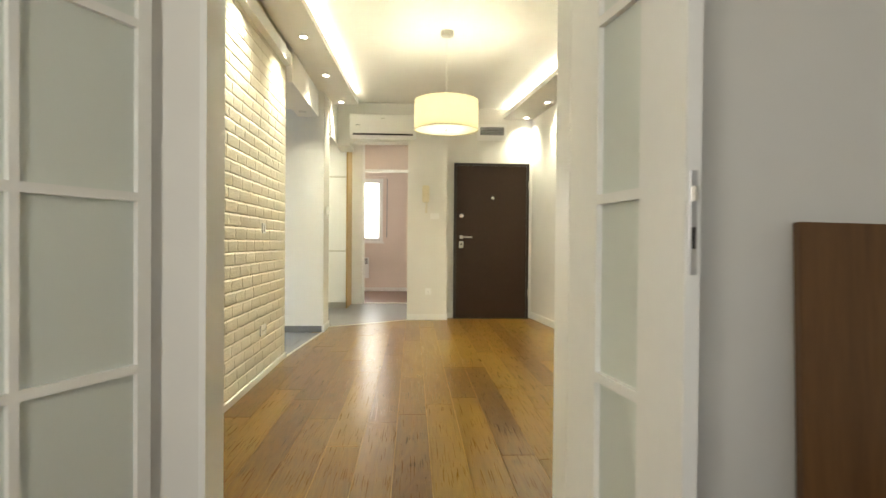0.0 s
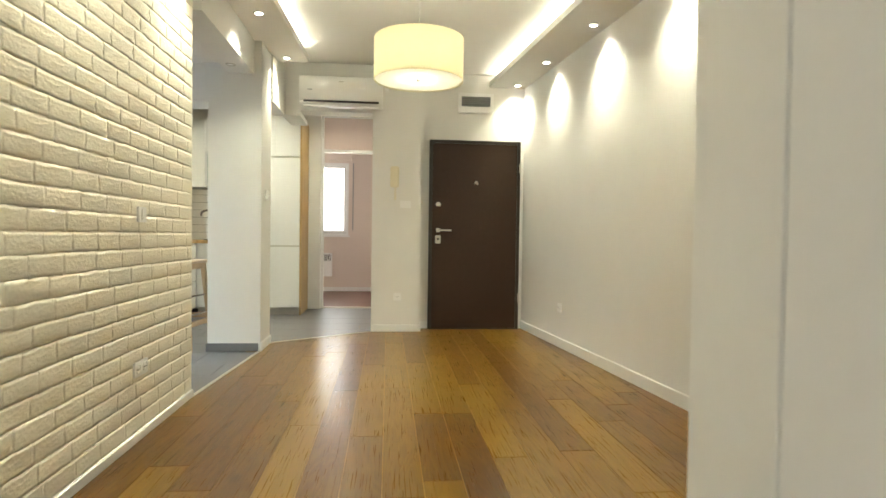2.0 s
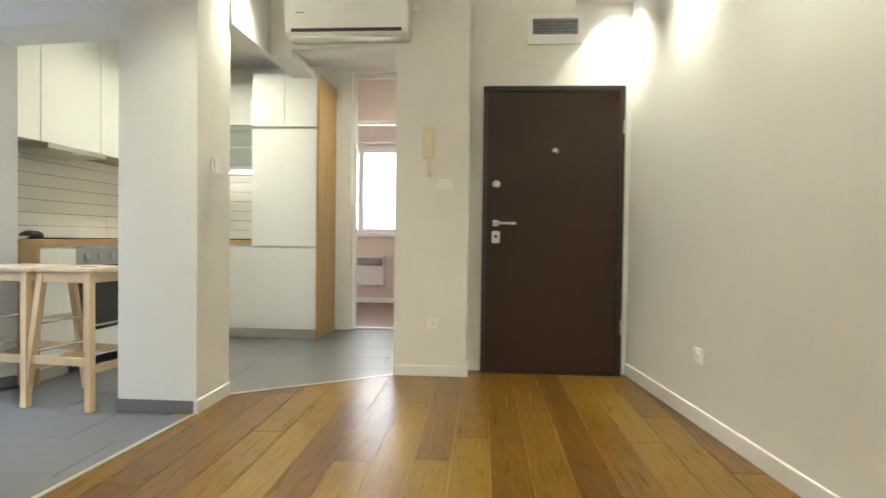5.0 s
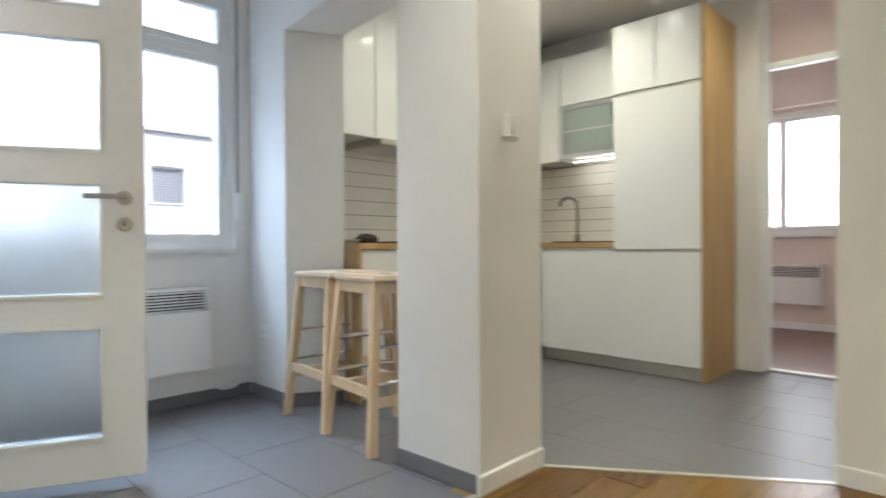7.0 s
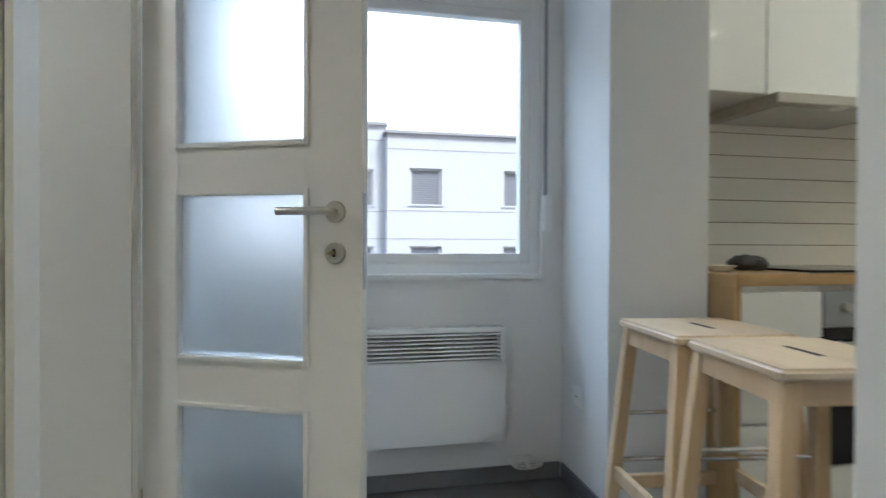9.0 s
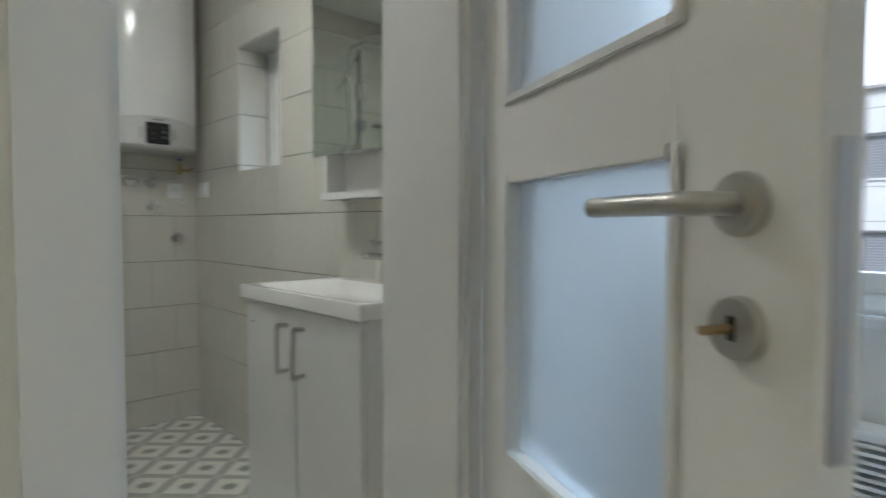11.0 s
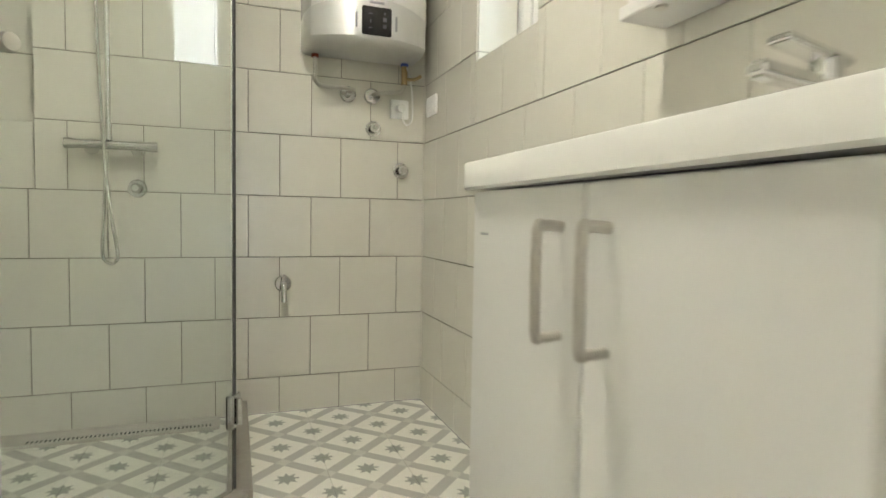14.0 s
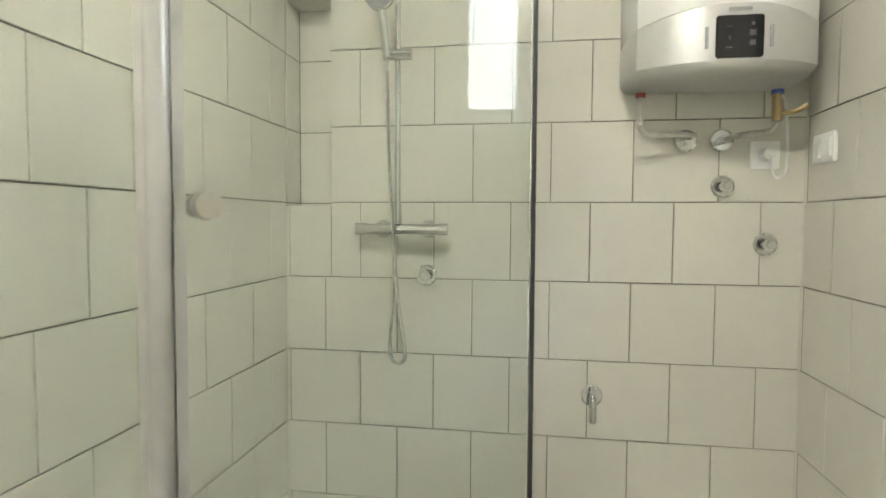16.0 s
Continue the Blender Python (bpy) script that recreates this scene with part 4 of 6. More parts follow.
# ---- dining corner things ----
def convector(name, x, y0, y1, z0, z1, label, ax="x"):
    """Flat electric panel heater with a louvred outlet along its top."""
    if ax == "x":
        m = Matrix.Translation((x, y0, z0)) @ Matrix.Rotation(radians(90), 4, "Z") @ Matrix.Diagonal((1, 1, 1, 1))
        L = y1 - y0
    else:
        m = Matrix.Translation((y0, x, z0))
        L = y1 - y0
    h = z1 - z0
    r = thing(name, m.translation, label, "heater")
    g0, g1 = h - 0.135, h - 0.02
    part("front_panel", RB((0, L, -0.085, -0.01, 0, g0), (0, 0.02, -0.085, -0.01, g0, h), (L - 0.02, L, -0.085, -0.01, g0, h), (0.02, L - 0.02, -0.085, -0.01, g1, h), w=0.003, m=m), "plastic_white", r)
    part("outlet", B(0.02, L - 0.02, -0.03, -0.02, g0, g1, m=m), "black_matt", r)
    n = 7
    for i in range(n):
        z = g0 + (i + 0.5) * (g1 - g0) / n
        part("louvre", B(0.02, L - 0.02, -0.088, -0.06, z - 0.003, z + 0.004, m=m), "plastic_white", r)
    for u in (0.1, L - 0.14):
        part("bracket", B(u, u + 0.04, -0.012, 0, 0.05, h - 0.1, m=m), "plastic_grey", r)
    return r


convector("panel_heater", WX, 5.06, 5.912, 0.205, 0.68, "white electric panel heater under the dining window")
convector("panel_heater", 11.4, -1.63, -1.04, 0.27, 0.685, "white electric panel heater under the far window", ax="y")
cb = thing("loose_cable", (WX + 0.03, 6.03, 0.05), "bundled white cable hanging at the baseboard beside the heater", "cable")
for k in range(3):
    pts = [(WX + 0.022 + 0.006 * k, 6.03 + (0.075 - 0.004 * k) * math.cos(a * math.pi / 8), 0.098 - 0.008 * k + (0.017 + 0.002 * k) * math.sin(a * math.pi / 8)) for a in range(17)]
    part("cable_loop", tube(pts, 0.0045, 6), "cable_white", cb)
part("cable_tie", RB(WX + 0.012, WX + 0.046, 6.026, 6.038, 0.066, 0.116, w=0.003), "cable_white", cb)


def stool(x, y, turn):
    s = thing("bar_stool", (x, y, 0), "birch bar stool with flat square seat and chrome footrests", "stool", "bar stools")
    M = Matrix.Translation((x, y, 0)) @ Matrix.Rotation(radians(turn), 4, "Z")
    H, a, b = 0.775, 0.165, 0.215
    st = part("seat", RB(-0.19, 0.19, -0.185, 0.185, H - 0.028, H, w=0.008, seg=3, m=M), "birch_top", s)
    part("grip_slot", RB(-0.06, 0.06, -0.008, 0.008, H - 0.001, H + 0.0012, w=0.001, m=M), "black_matt", st)
    for sx in (-1, 1):
        for sy in (-1, 1):
            bm = bmesh.new()
            t = 0.021
            lo, hi = Vector((sx * b, sy * b, 0)), Vector((sx * (a - 0.01), sy * (a - 0.01), H - 0.028))
            vs = [bm.verts.new(M @ (p + Vector((ix * t * 0.9, iy * t, 0)))) for p in (lo, hi) for ix, iy in ((-1, -1), (1, -1), (1, 1), (-1, 1))]
            for f in ((0, 1, 2, 3), (4, 5, 6, 7), (0, 1, 5, 4), (1, 2, 6, 5), (2, 3, 7, 6), (3, 0, 4, 7)):
                bm.faces.new([vs[i] for i in f])
            bmesh.ops.recalc_face_normals(bm, faces=bm.faces)
            part("leg", bevelled(bm, 0.003, 1), "birch", s)

    def at(z):
        return b + (a - 0.01 - b) * z / (H - 0.028)

    for sy in (-1, 1):
        k = at(0.70)
        part("apron", RB(-k, k, sy * k - 0.011, sy * k + 0.011, 0.695, 0.747, w=0.002, m=M), "birch", s)
        k = at(0.26)
        part("stretcher", RB(-k, k, sy * k - 0.011, sy * k + 0.011, 0.24, 0.285, w=0.002, m=M), "birch", s)
    for sx in (-1, 1):
        k = at(0.70)
        part("apron", RB(sx * k - 0.011, sx * k + 0.011, -k, k, 0.695, 0.747, w=0.002, m=M), "birch", s)
        k = at(0.22)
        part("stretcher", RB(sx * k - 0.011, sx * k + 0.011, -k, k, 0.20, 0.245, w=0.002, m=M), "birch", s)
        for z in (0.30, 0.46):
            k = at(z)
            part("footrest", tube([M @ Vector((sx * k, -k, z)), M @ Vector((sx * k, k, z))], 0.008, 10), "chrome", s, "chrome footrest bar")
    return s


stool(-2.315, 6.30, -6)
stool(-1.90, 6.26, -8)

# ---- kitchen ----
def front(parent, m, w, h, name="door", groove=True):
    """Handleless cabinet front: x across, z up, face at y = -0.019."""
    return part(name, RB(0.0015, w - 0.0015, -0.019, 0, 0.0015, h - 0.0015, w=0.002, m=m), "cabinet_white", parent)


tall = thing("tall_cabinet", (-1.45, 8.6, 0), "tall white glossy fridge cabinet with oak side panel", "cabinet")
part("carcass", B(-1.765, -1.152, 8.32, 8.915, 0.095, 2.47), "cabinet_white", tall)
part("side_panel", RB(-1.15, -1.13, 8.295, 8.918, 0.0, 2.48, w=0.001), "cabinet_oak", tall, "oak veneer side panel")
part("plinth", B(-1.765, -1.152, 8.35, 8.36, 0.0, 0.09), "plinth_grey", tall, "grey plinth")
for z0, z1 in ((0.095, 0.855), (0.875, 1.965)):
    front(tall, Matrix.Translation((-1.77, 8.32, z0)), 0.618, z1 - z0)
for x in (-1.77, -1.461):
    front(tall, Matrix.Translation((x, 8.32, 1.985)), 0.309, 0.49)
for z in (0.856, 1.966):
    part("grip_channel", B(-1.765, -1.153, 8.312, 8.3195, z, z + 0.018), "plinth_grey", tall)

for i, (x0, x1) in enumerate(((-2.395, -1.77),)):
    u = thing("base_cabinet", ((x0 + x1) / 2, 8.6, 0), "white glossy sink cabinet under the oak worktop", "cabinet", "kitchen cabinets")
    part("carcass", B(x0 + 0.002, x1 - 0.002, 8.33, 8.915, 0.095, 0.885), "cabinet_white", u)
    part("plinth", B(x0, x1 - 0.002, 8.36, 8.37, 0, 0.09), "plinth_grey", u, "grey plinth")
    front(u, Matrix.Translation((x0, 8.33, 0.095)), x1 - x0, 0.77)
WT = 0.925
setting_top = thing("worktop", (-2.7, 7.6, 0.9), "oak worktop running round the kitchen corner", "worktop")
part("sink_run", RB(-2.395, -1.772, 8.30, 8.918, WT - 0.038, WT, w=0.003), "worktop_oak", setting_top)
part("hob_run", RB(PW + 0.002, -2.397, 6.485, 8.918, WT - 0.038, WT, w=0.003), "worktop_oak", setting_top)
sk = thing("kitchen_sink", (-2.1, 8.6, WT), "black inset kitchen sink in the oak worktop", "sink")
part("rim", RB((-2.34, -1.84, 8.38, 8.41, WT + 0.001, WT + 0.009), (-2.34, -1.84, 8.80, 8.83, WT + 0.001, WT + 0.009), (-2.34, -2.31, 8.41, 8.80, WT + 0.001, WT + 0.009), (-1.87, -1.84, 8.41, 8.80, WT + 0.001, WT + 0.009), w=0.002), "black_matt", sk)
part("bowl", B(-2.31, -1.87, 8.41, 8.80, WT + 0.0005, WT + 0.003), "black_gloss", sk)
fc = thing("kitchen_tap", (-2.360, 8.78, WT), "dark gooseneck kitchen tap", "tap")
part("base", cyl(0.024, 0.022, 0.06, Matrix.Translation((-2.340, 8.77, WT + 0.009))), "steel_dark", fc)
part("spout", tube([(-2.340, 8.77, WT + 0.06), (-2.340, 8.77, WT + 0.3), (-2.355, 8.765, WT + 0.36), (-2.410, 8.745, WT + 0.385), (-2.465, 8.725, WT + 0.36), (-2.475, 8.72, WT + 0.31)], 0.014, 12), "steel_dark", fc)
part("lever", tube([(-2.320, 8.77, WT + 0.05), (-2.260, 8.76, WT + 0.075)], 0.007, 8), "steel_satin", fc)

# wall units over the sink
wu = thing("wall_cabinet", (-2.1, 8.7, 2.0), "white wall cabinet over a glass flap cabinet", "cabinet", "wall cabinets")
part("carcass", B(-2.38, -1.775, 8.585, 8.918, 1.62, 2.45), "cabinet_white", wu)
front(wu, Matrix.Translation((-2.38, 8.585, 2.05)), 0.605, 0.40)
gd = part("glass_frame", RB((-2.38, -2.355, 8.565, 8.585, 1.62, 2.04), (-1.80, -1.775, 8.565, 8.585, 1.62, 2.04), (-2.355, -1.80, 8.565, 8.585, 1.62, 1.65), (-2.355, -1.80, 8.565, 8.585, 2.01, 2.04), w=0.002), "aluminium", wu, "aluminium frame of the flap door")
part("pane", B(-2.356, -1.799, 8.572, 8.576, 1.649, 2.011), "cabinet_glass", gd, "grey frosted glass")
# strip added before the pane in place of the shelf edge seen through it
part("glazing_bar", B(-2.355, -1.80, 8.5685, 8.5715, 1.828, 1.842), "aluminium", gd)
wu = thing("wall_cabinet", (-2.5, 8.7, 2.0), "white corner wall cabinet", "cabinet", "wall cabinets")
part("carcass", B(-2.648, -2.383, 8.585, 8.918, 1.60, 2.45), "cabinet_white", wu)
front(wu, Matrix.Translation((-2.648, 8.585, 1.60)), 0.265, 0.85)
ul = thing("undercabinet_light", (-2.1, 8.75, 1.61), "slim warm light strip under the wall cabinets", "light strip")
part("housing", B(-2.35, -1.80, 8.74, 8.77, 1.608, 1.619), "aluminium", ul)
part("diffuser", B(-2.34, -1.81, 8.745, 8.765, 1.605, 1.6075), "led_strip", ul)
# run along the window wall
def side_front(parent, y0, y1, z0, z1, x=-2.42, mat="cabinet_white", name="door"):
    return part(name, RB(x, x + 0.019, y0 + 0.0015, y1 - 0.0015, z0, z1, w=0.002), mat, parent)


ep = thing("end_panel", (-2.7, 6.5, 0), "oak end panel of the hob run", "panel")
part("board", RB(PW + 0.003, -2.40, 6.486, 6.506, 0, WT - 0.039, w=0.001), "cabinet_oak", ep)
for y0, y1 in ((6.508, 6.83), (7.44, 8.30)):
    u = thing("base_cabinet", (-2.7, (y0 + y1) / 2, 0), "white drawer cabinet under the oak worktop", "cabinet", "kitchen cabinets")
    part("carcass", B(PW + 0.003, -2.42, y0 + 0.001, y1 - 0.001, 0.095, 0.885), "cabinet_white", u)
    part("plinth", B(-2.47, -2.46, y0, y1, 0, 0.09), "plinth_grey", u, "grey plinth")
    for z0, z1 in ((0.095, 0.42), (0.43, 0.70), (0.71, 0.865)):
        side_front(u, y0, y1, z0, z1, name="drawer")
ov = thing("oven", (-2.7, 7.13, 0), "built-in black and steel oven", "oven")
part("body", B(PW + 0.003, -2.42, 6.832, 7.438, 0.095, 0.885), "steel_satin", ov)
part("control_panel", RB(-2.42, -2.40, 6.834, 7.436, 0.745, 0.865, w=0.002), "plastic_grey", ov)
for i in range(4):
    part("knob", cyl(0.018, 0.016, 0.018, Matrix.Translation((-2.40, 6.92 + i * 0.14, 0.81)) @ Matrix.Rotation(radians(90), 4, "Y"), 16), "steel_satin", ov)
part("door", RB(-2.42, -2.398, 6.834, 7.436, 0.27, 0.74, w=0.002), "black_gloss", ov, "black glass door")
part("handle", tube([(-2.398, 6.9, 0.69), (-2.365, 6.9, 0.69), (-2.365, 7.37, 0.69), (-2.398, 7.37, 0.69)], 0.008, 8), "steel_satin", ov)
part("drawer", RB(-2.42, -2.40, 6.834, 7.436, 0.095, 0.265, w=0.002), "cabinet_white", ov)
hb = thing("ceramic_hob", (-2.68, 7.1, WT), "black glass ceramic hob set in the worktop", "hob")
part("plate", RB(-2.93, -2.45, 6.84, 7.42, WT + 0.001, WT + 0.01, w=0.003), "black_gloss", hb)
for x in (-2.81, -2.57):
    for y in (6.98, 7.28):
        part("cooking_zone", lathe([(0.078, 0.0), (0.078, 0.0006), (0.082, 0.0006), (0.082, 0.0)], Matrix.Translation((x, y, WT + 0.01)), 32), "plastic_grey", hb)
pn = thing("small_dish", (-2.62, 6.68, WT), "small white dish beside the hob", "dish")
part("dish", lathe([(0, 0.004), (0.03, 0.0), (0.035, 0.004), (0.06, 0.022), (0.057, 0.023), (0.03, 0.008), (0, 0.008)], Matrix.Translation((-2.62, 6.6, WT))), "ceramic", pn)
gl = thing("oven_glove", (-2.66, 6.72, WT), "crumpled black cloth glove on the worktop", "cloth")
bm = bmesh.new()
bmesh.ops.create_uvsphere(bm, u_segments=20, v_segments=10, radius=1, matrix=Matrix.Translation((-2.66, 6.75, WT + 0.027)) @ Matrix.Diagonal((0.06, 0.075, 0.032, 1)))
for v in bm.verts:
    k = noise.noise(v.co * 28)
    v.co += Vector((0.012 * k, 0.012 * k, 0.014 * noise.noise(v.co * 37)))
    v.co.z = max(v.co.z, WT + 0.001)
part("cloth", bm, "black_matt", gl)
for y0, y1 in ((6.488, 6.82), (6.823, 7.44), (7.443, 8.58)):
    u = thing("wall_cabinet", (-2.8, (y0 + y1) / 2, 2.0), "flat white wall cabinet reaching high over the hob run", "cabinet", "wall cabinets")
    zb = 1.60
    part("carcass", B(PW + 0.003, -2.67, y0 + 0.001, y1 - 0.001, zb, 2.69), "cabinet_white", u)
    side_front(u, y0, y1, zb, 2.69, x=-2.67)
hd = thing("cooker_hood", (-2.8, 7.13, 1.62), "slim steel cooker hood under the wall cabinets", "hood")
bm = B(PW + 0.003, -2.60, 6.825, 7.438, 1.556, 1.598)
part("body", bevelled(bm, 0.004, 1), "steel_satin", hd)
part("filter", B(PW + 0.05, -2.64, 6.86, 7.4, 1.552, 1.5555), "aluminium", hd)
part("lamp", cyl(0.03, 0.03, 0.004, Matrix.Translation((-2.63, 7.13, 1.5515)), 16), "plastic_white", hd)

# ---- bathroom ----
van = thing("vanity_unit", (-2.66, 3.93, 0), "white vanity cabinet with ceramic basin and chrome handles", "vanity")
part("body", RB(BWX + 0.005, -2.495, 3.615, 4.235, 0.02, 0.847, w=0.001), "cabinet_white", van)
for y0, y1 in ((3.615, 3.924), (3.926, 4.235)):
    dr = part("door", RB(-2.495, -2.476, y0 + 0.001, y1 - 0.001, 0.03, 0.844, w=0.002), "cabinet_white", van)
    hy = 3.878 if y0 < 3.9 else 3.968
    bm = tube([(-2.476, hy, 0.795), (-2.452, hy, 0.796), (-2.443, hy, 0.787), (-2.443, hy, 0.675), (-2.452, hy, 0.666), (-2.476, hy, 0.667)], 0.0065, 8)
    part("handle", bm, "steel_satin", dr, "bow handle in satin chrome")
part("label_mark", B(-2.4755, -2.4748, 3.645, 3.672, 0.778, 0.782), "plastic_grey", van)
X0, X1, Y0, Y1, ZB, ZT = BWX + 0.004, -2.463, 3.59, 4.25, 0.848, 0.893
bm = bmesh.new()


def rrect(cx, cy, hx, hy, r, z, n=8):
    out = []
    for qx, qy, a0 in ((1, 1, 0), (-1, 1, 90), (-1, -1, 180), (1, -1, 270)):
        for k in range(n):
            t = radians(a0 + 90 * k / (n - 1))
            out.append(bm.verts.new((cx + qx * (hx - r) + r * math.cos(t), cy + qy * (hy - r) + r * math.sin(t), z)))
    return out


cx, cy, hx, hy = (X0 + X1) / 2, (Y0 + Y1) / 2, (X1 - X0) / 2, (Y1 - Y0) / 2
rings = [rrect(cx, cy, hx - 0.004, hy - 0.004, 0.012, ZB), rrect(cx, cy, hx, hy, 0.015, ZB + 0.004), rrect(cx, cy, hx, hy, 0.015, ZT - 0.005), rrect(cx, cy, hx - 0.0015, hy - 0.0015, 0.014, ZT - 0.0015), rrect(cx, cy, hx - 0.005, hy - 0.005, 0.012, ZT), rrect(cx + 0.035, cy, hx - 0.06, hy - 0.03, 0.06, ZT - 0.001), rrect(cx + 0.035, cy, hx - 0.068, hy - 0.04, 0.06, ZT - 0.008), rrect(cx + 0.035, cy, hx - 0.10, hy - 0.09, 0.07, ZT - 0.038), rrect(cx + 0.03, cy, 0.05, 0.06, 0.04, ZT - 0.045)]
for a, b in zip(rings, rings[1:]):
    for k in range(len(a)):
        bm.faces.new((a[k], a[(k + 1) % len(a)], b[(k + 1) % len(a)], b[k]))
bm.faces.new(rings[-1])
bm.faces.new(rings[0][::-1])
bmesh.ops.recalc_face_normals(bm, faces=bm.faces)
basin = part("basin", bm, "ceramic", van, "white ceramic basin top")
part("drain", lathe([(0, 0.003), (0.018, 0.003), (0.021, 0.0)], Matrix.Translation((cx + 0.03, cy, ZT - 0.045)), 24), "chrome", basin)
tap = thing("basin_tap", (-2.80, 3.93, ZT), "chrome single-lever basin tap", "tap")
T = Matrix.Translation((-2.825, 3.93, ZT - 0.002))
part("body", cyl(0.024, 0.021, 0.1, T), "chrome", tap)
part("spout", RB(-0.02, 0.125, -0.016, 0.016, -0.011, 0.011, w=0.007, seg=3, m=T @ Matrix.Translation((0, 0, 0.085)) @ Matrix.Rotation(radians(-6), 4, "Y")), "chrome", tap)
part("lever", RB(-0.03, 0.09, -0.018, 0.018, -0.006, 0.006, w=0.004, seg=3, m=T @ Matrix.Translation((0, 0, 0.122)) @ Matrix.Rotation(radians(-10), 4, "Y")), "chrome", tap)
part("cartridge", cyl(0.021, 0.019, 0.02, T @ Matrix.Translation((0, 0, 0.1))), "chrome", tap)

mc = thing("mirror_cabinet", (-2.84, 3.9, 1.19), "white mirror cabinet with open shelf below", "mirror")
part("body", RB(BWX + 0.004, -2.79, 3.57, 4.24, 1.335, 2.02, w=0.002), "cabinet_white", mc)
part("mirror_glass", B(-2.79, -2.785, 3.505, 4.258, 1.327, 2.018), "mirror", mc, "mirror front")
part("shelf", RB((BWX + 0.004, -2.78, 3.56, 4.24, 1.169, 1.194), (BWX + 0.004, BWX + 0.016, 3.57, 4.24, 1.194, 1.335), (BWX + 0.016, -2.79, 3.57, 3.586, 1.194, 1.335), (BWX + 0.016, -2.79, 4.224, 4.24, 1.194, 1.335), w=0.002), "cabinet_white", mc, "open white shelf")
part("puck_light", cyl(0.012, 0.012, 0.004, Matrix.Translation((-2.80, 3.65, 1.165)), 12), "steel_satin", mc)

# flat water heater
wh_ = thing("water_heater", (-2.6, 2.2, 1.42), "flat white water heater with silver control end", "water heater")
HX0, HX1, HYB = -2.845, -2.365, BBY + 0.004


def heater_ring(bm, z, inset, drop=0.0, back=0.0):
    ring = []
    n = 28
    for i in range(n + 1):
        u = -1 + 2 * i / n
        x = (HX0 + HX1) / 2 + u * ((HX1 - HX0) / 2 - inset)
        bulge = 0.27 - 0.10 * abs(u) ** 2.4 - (0.06 if abs(u) > 0.97 else 0.0) - inset - back
        ring.append(bm.verts.new((x, HYB + bulge, z + drop * (1 - u * u))))
    ring.append(bm.verts.new((HX1 - inset, HYB, z)))
    ring.append(bm.verts.new((HX0 + inset, HYB, z)))
    return ring


def heater_shell(levels):
    bm = bmesh.new()
    rings = [heater_ring(bm, *l) for l in levels]
    for a_, b_ in zip(rings, rings[1:]):
        for i in range(len(a_)):
            bm.faces.new((a_[i], a_[(i + 1) % len(a_)], b_[(i + 1) % len(a_)], b_[i]))
    bm.faces.new(rings[0][::-1])
    bm.faces.new(rings[-1])
    bmesh.ops.recalc_face_normals(bm, faces=bm.faces)
    return bm


part("tank_shell", heater_shell([(1.577, 0.001, 0.035), (1.63, 0.0, 0.0), (2.36, 0.0, 0.0), (2.40, 0.03, 0.0)]), "heater_white", wh_, "glossy white tank shell")
part("control_end", heater_shell([(1.450, 0.030, -0.004, 0.03), (1.454, 0.014, -0.004, 0.012), (1.462, 0.005, -0.004, 0.004), (1.474, 0.0, -0.003, 0.0), (1.505, 0.0, 0.0), (1.575, 0.0, 0.035)]), "heater_silver", wh_, "silver control end")
dm = facing(-2.612, HYB + 0.272, 1.528, 0, 1) @ Matrix.Diagonal((1.22, 1.22, 1, 1))
dsp = part("display", RB(-0.046, 0.046, -0.043, 0.043, -0.006, 0.002, w=0.0038, seg=3, m=dm), "black_gloss", wh_, "black touch display")
for i, (dx, dz, w_, h_) in enumerate(((-0.02, 0.02, 0.012, 0.002), (-0.02, -0.002, 0.004, 0.009), (-0.02, -0.022, 0.012, 0.002), (0.024, 0.006, 0.012, 0.012), (0.024, -0.014, 0.011, 0.011), (0.024, 0.024, 0.006, 0.006))):
    part("display_mark", B(dx - w_ / 2, dx + w_ / 2, dz - h_ / 2, dz + h_ / 2, 0.0022, 0.0026, m=dm), "display_grey", dsp)
for dx in (-0.062, 0.062):
    part("badge", B(dx - 0.003, dx + 0.003, -0.022, 0.022, -0.009, -0.003, m=dm), "plastic_grey", wh_)
part("badge", B(-0.022, 0.022, 0.052, 0.058, -0.008, 0.0015, m=dm), "plastic_grey", wh_)
part("inlet_collar", cyl(0.014, 0.014, 0.012, Matrix.Translation((-2.41, 2.17, 1.42)), 16), "red_mark", wh_, "red hot outlet collar")
part("outlet_collar", cyl(0.016, 0.016, 0.012, Matrix.Translation((-2.77, 2.17, 1.42)), 16), "blue_mark", wh_, "blue cold inlet collar")
sv = part("safety_valve", cyl(0.013, 0.013, 0.073, Matrix.Translation((-2.77, 2.17, 1.347)), 16), "brass", wh_, "brass safety valve")
part("valve_arm", tube([(-2.77, 2.17, 1.37), (-2.81, 2.185, 1.37), (-2.835, 2.195, 1.385)], 0.007, 8), "brass", sv)


def stop_valve(x, z, label, knob=True, y=BBY):
    s = thing("stop_valve", (x, y, z), label, "valve", "wall valves")
    m = facing(x, y, z, 0, 1)
    part("flange", lathe([(0, 0.008), (0.028, 0.008), (0.033, 0.004), (0.034, 0.0)], m, 28), "chrome", s)
    part("stem", cyl(0.012, 0.011, 0.03, m @ Matrix.Translation((0, 0, 0.006)), 16), "chrome", s)
    if knob:
        part("knob", lathe([(0, 0.052), (0.012, 0.052), (0.016, 0.046), (0.019, 0.034), (0.014, 0.032)], m, 8), "chrome", s)
    return s


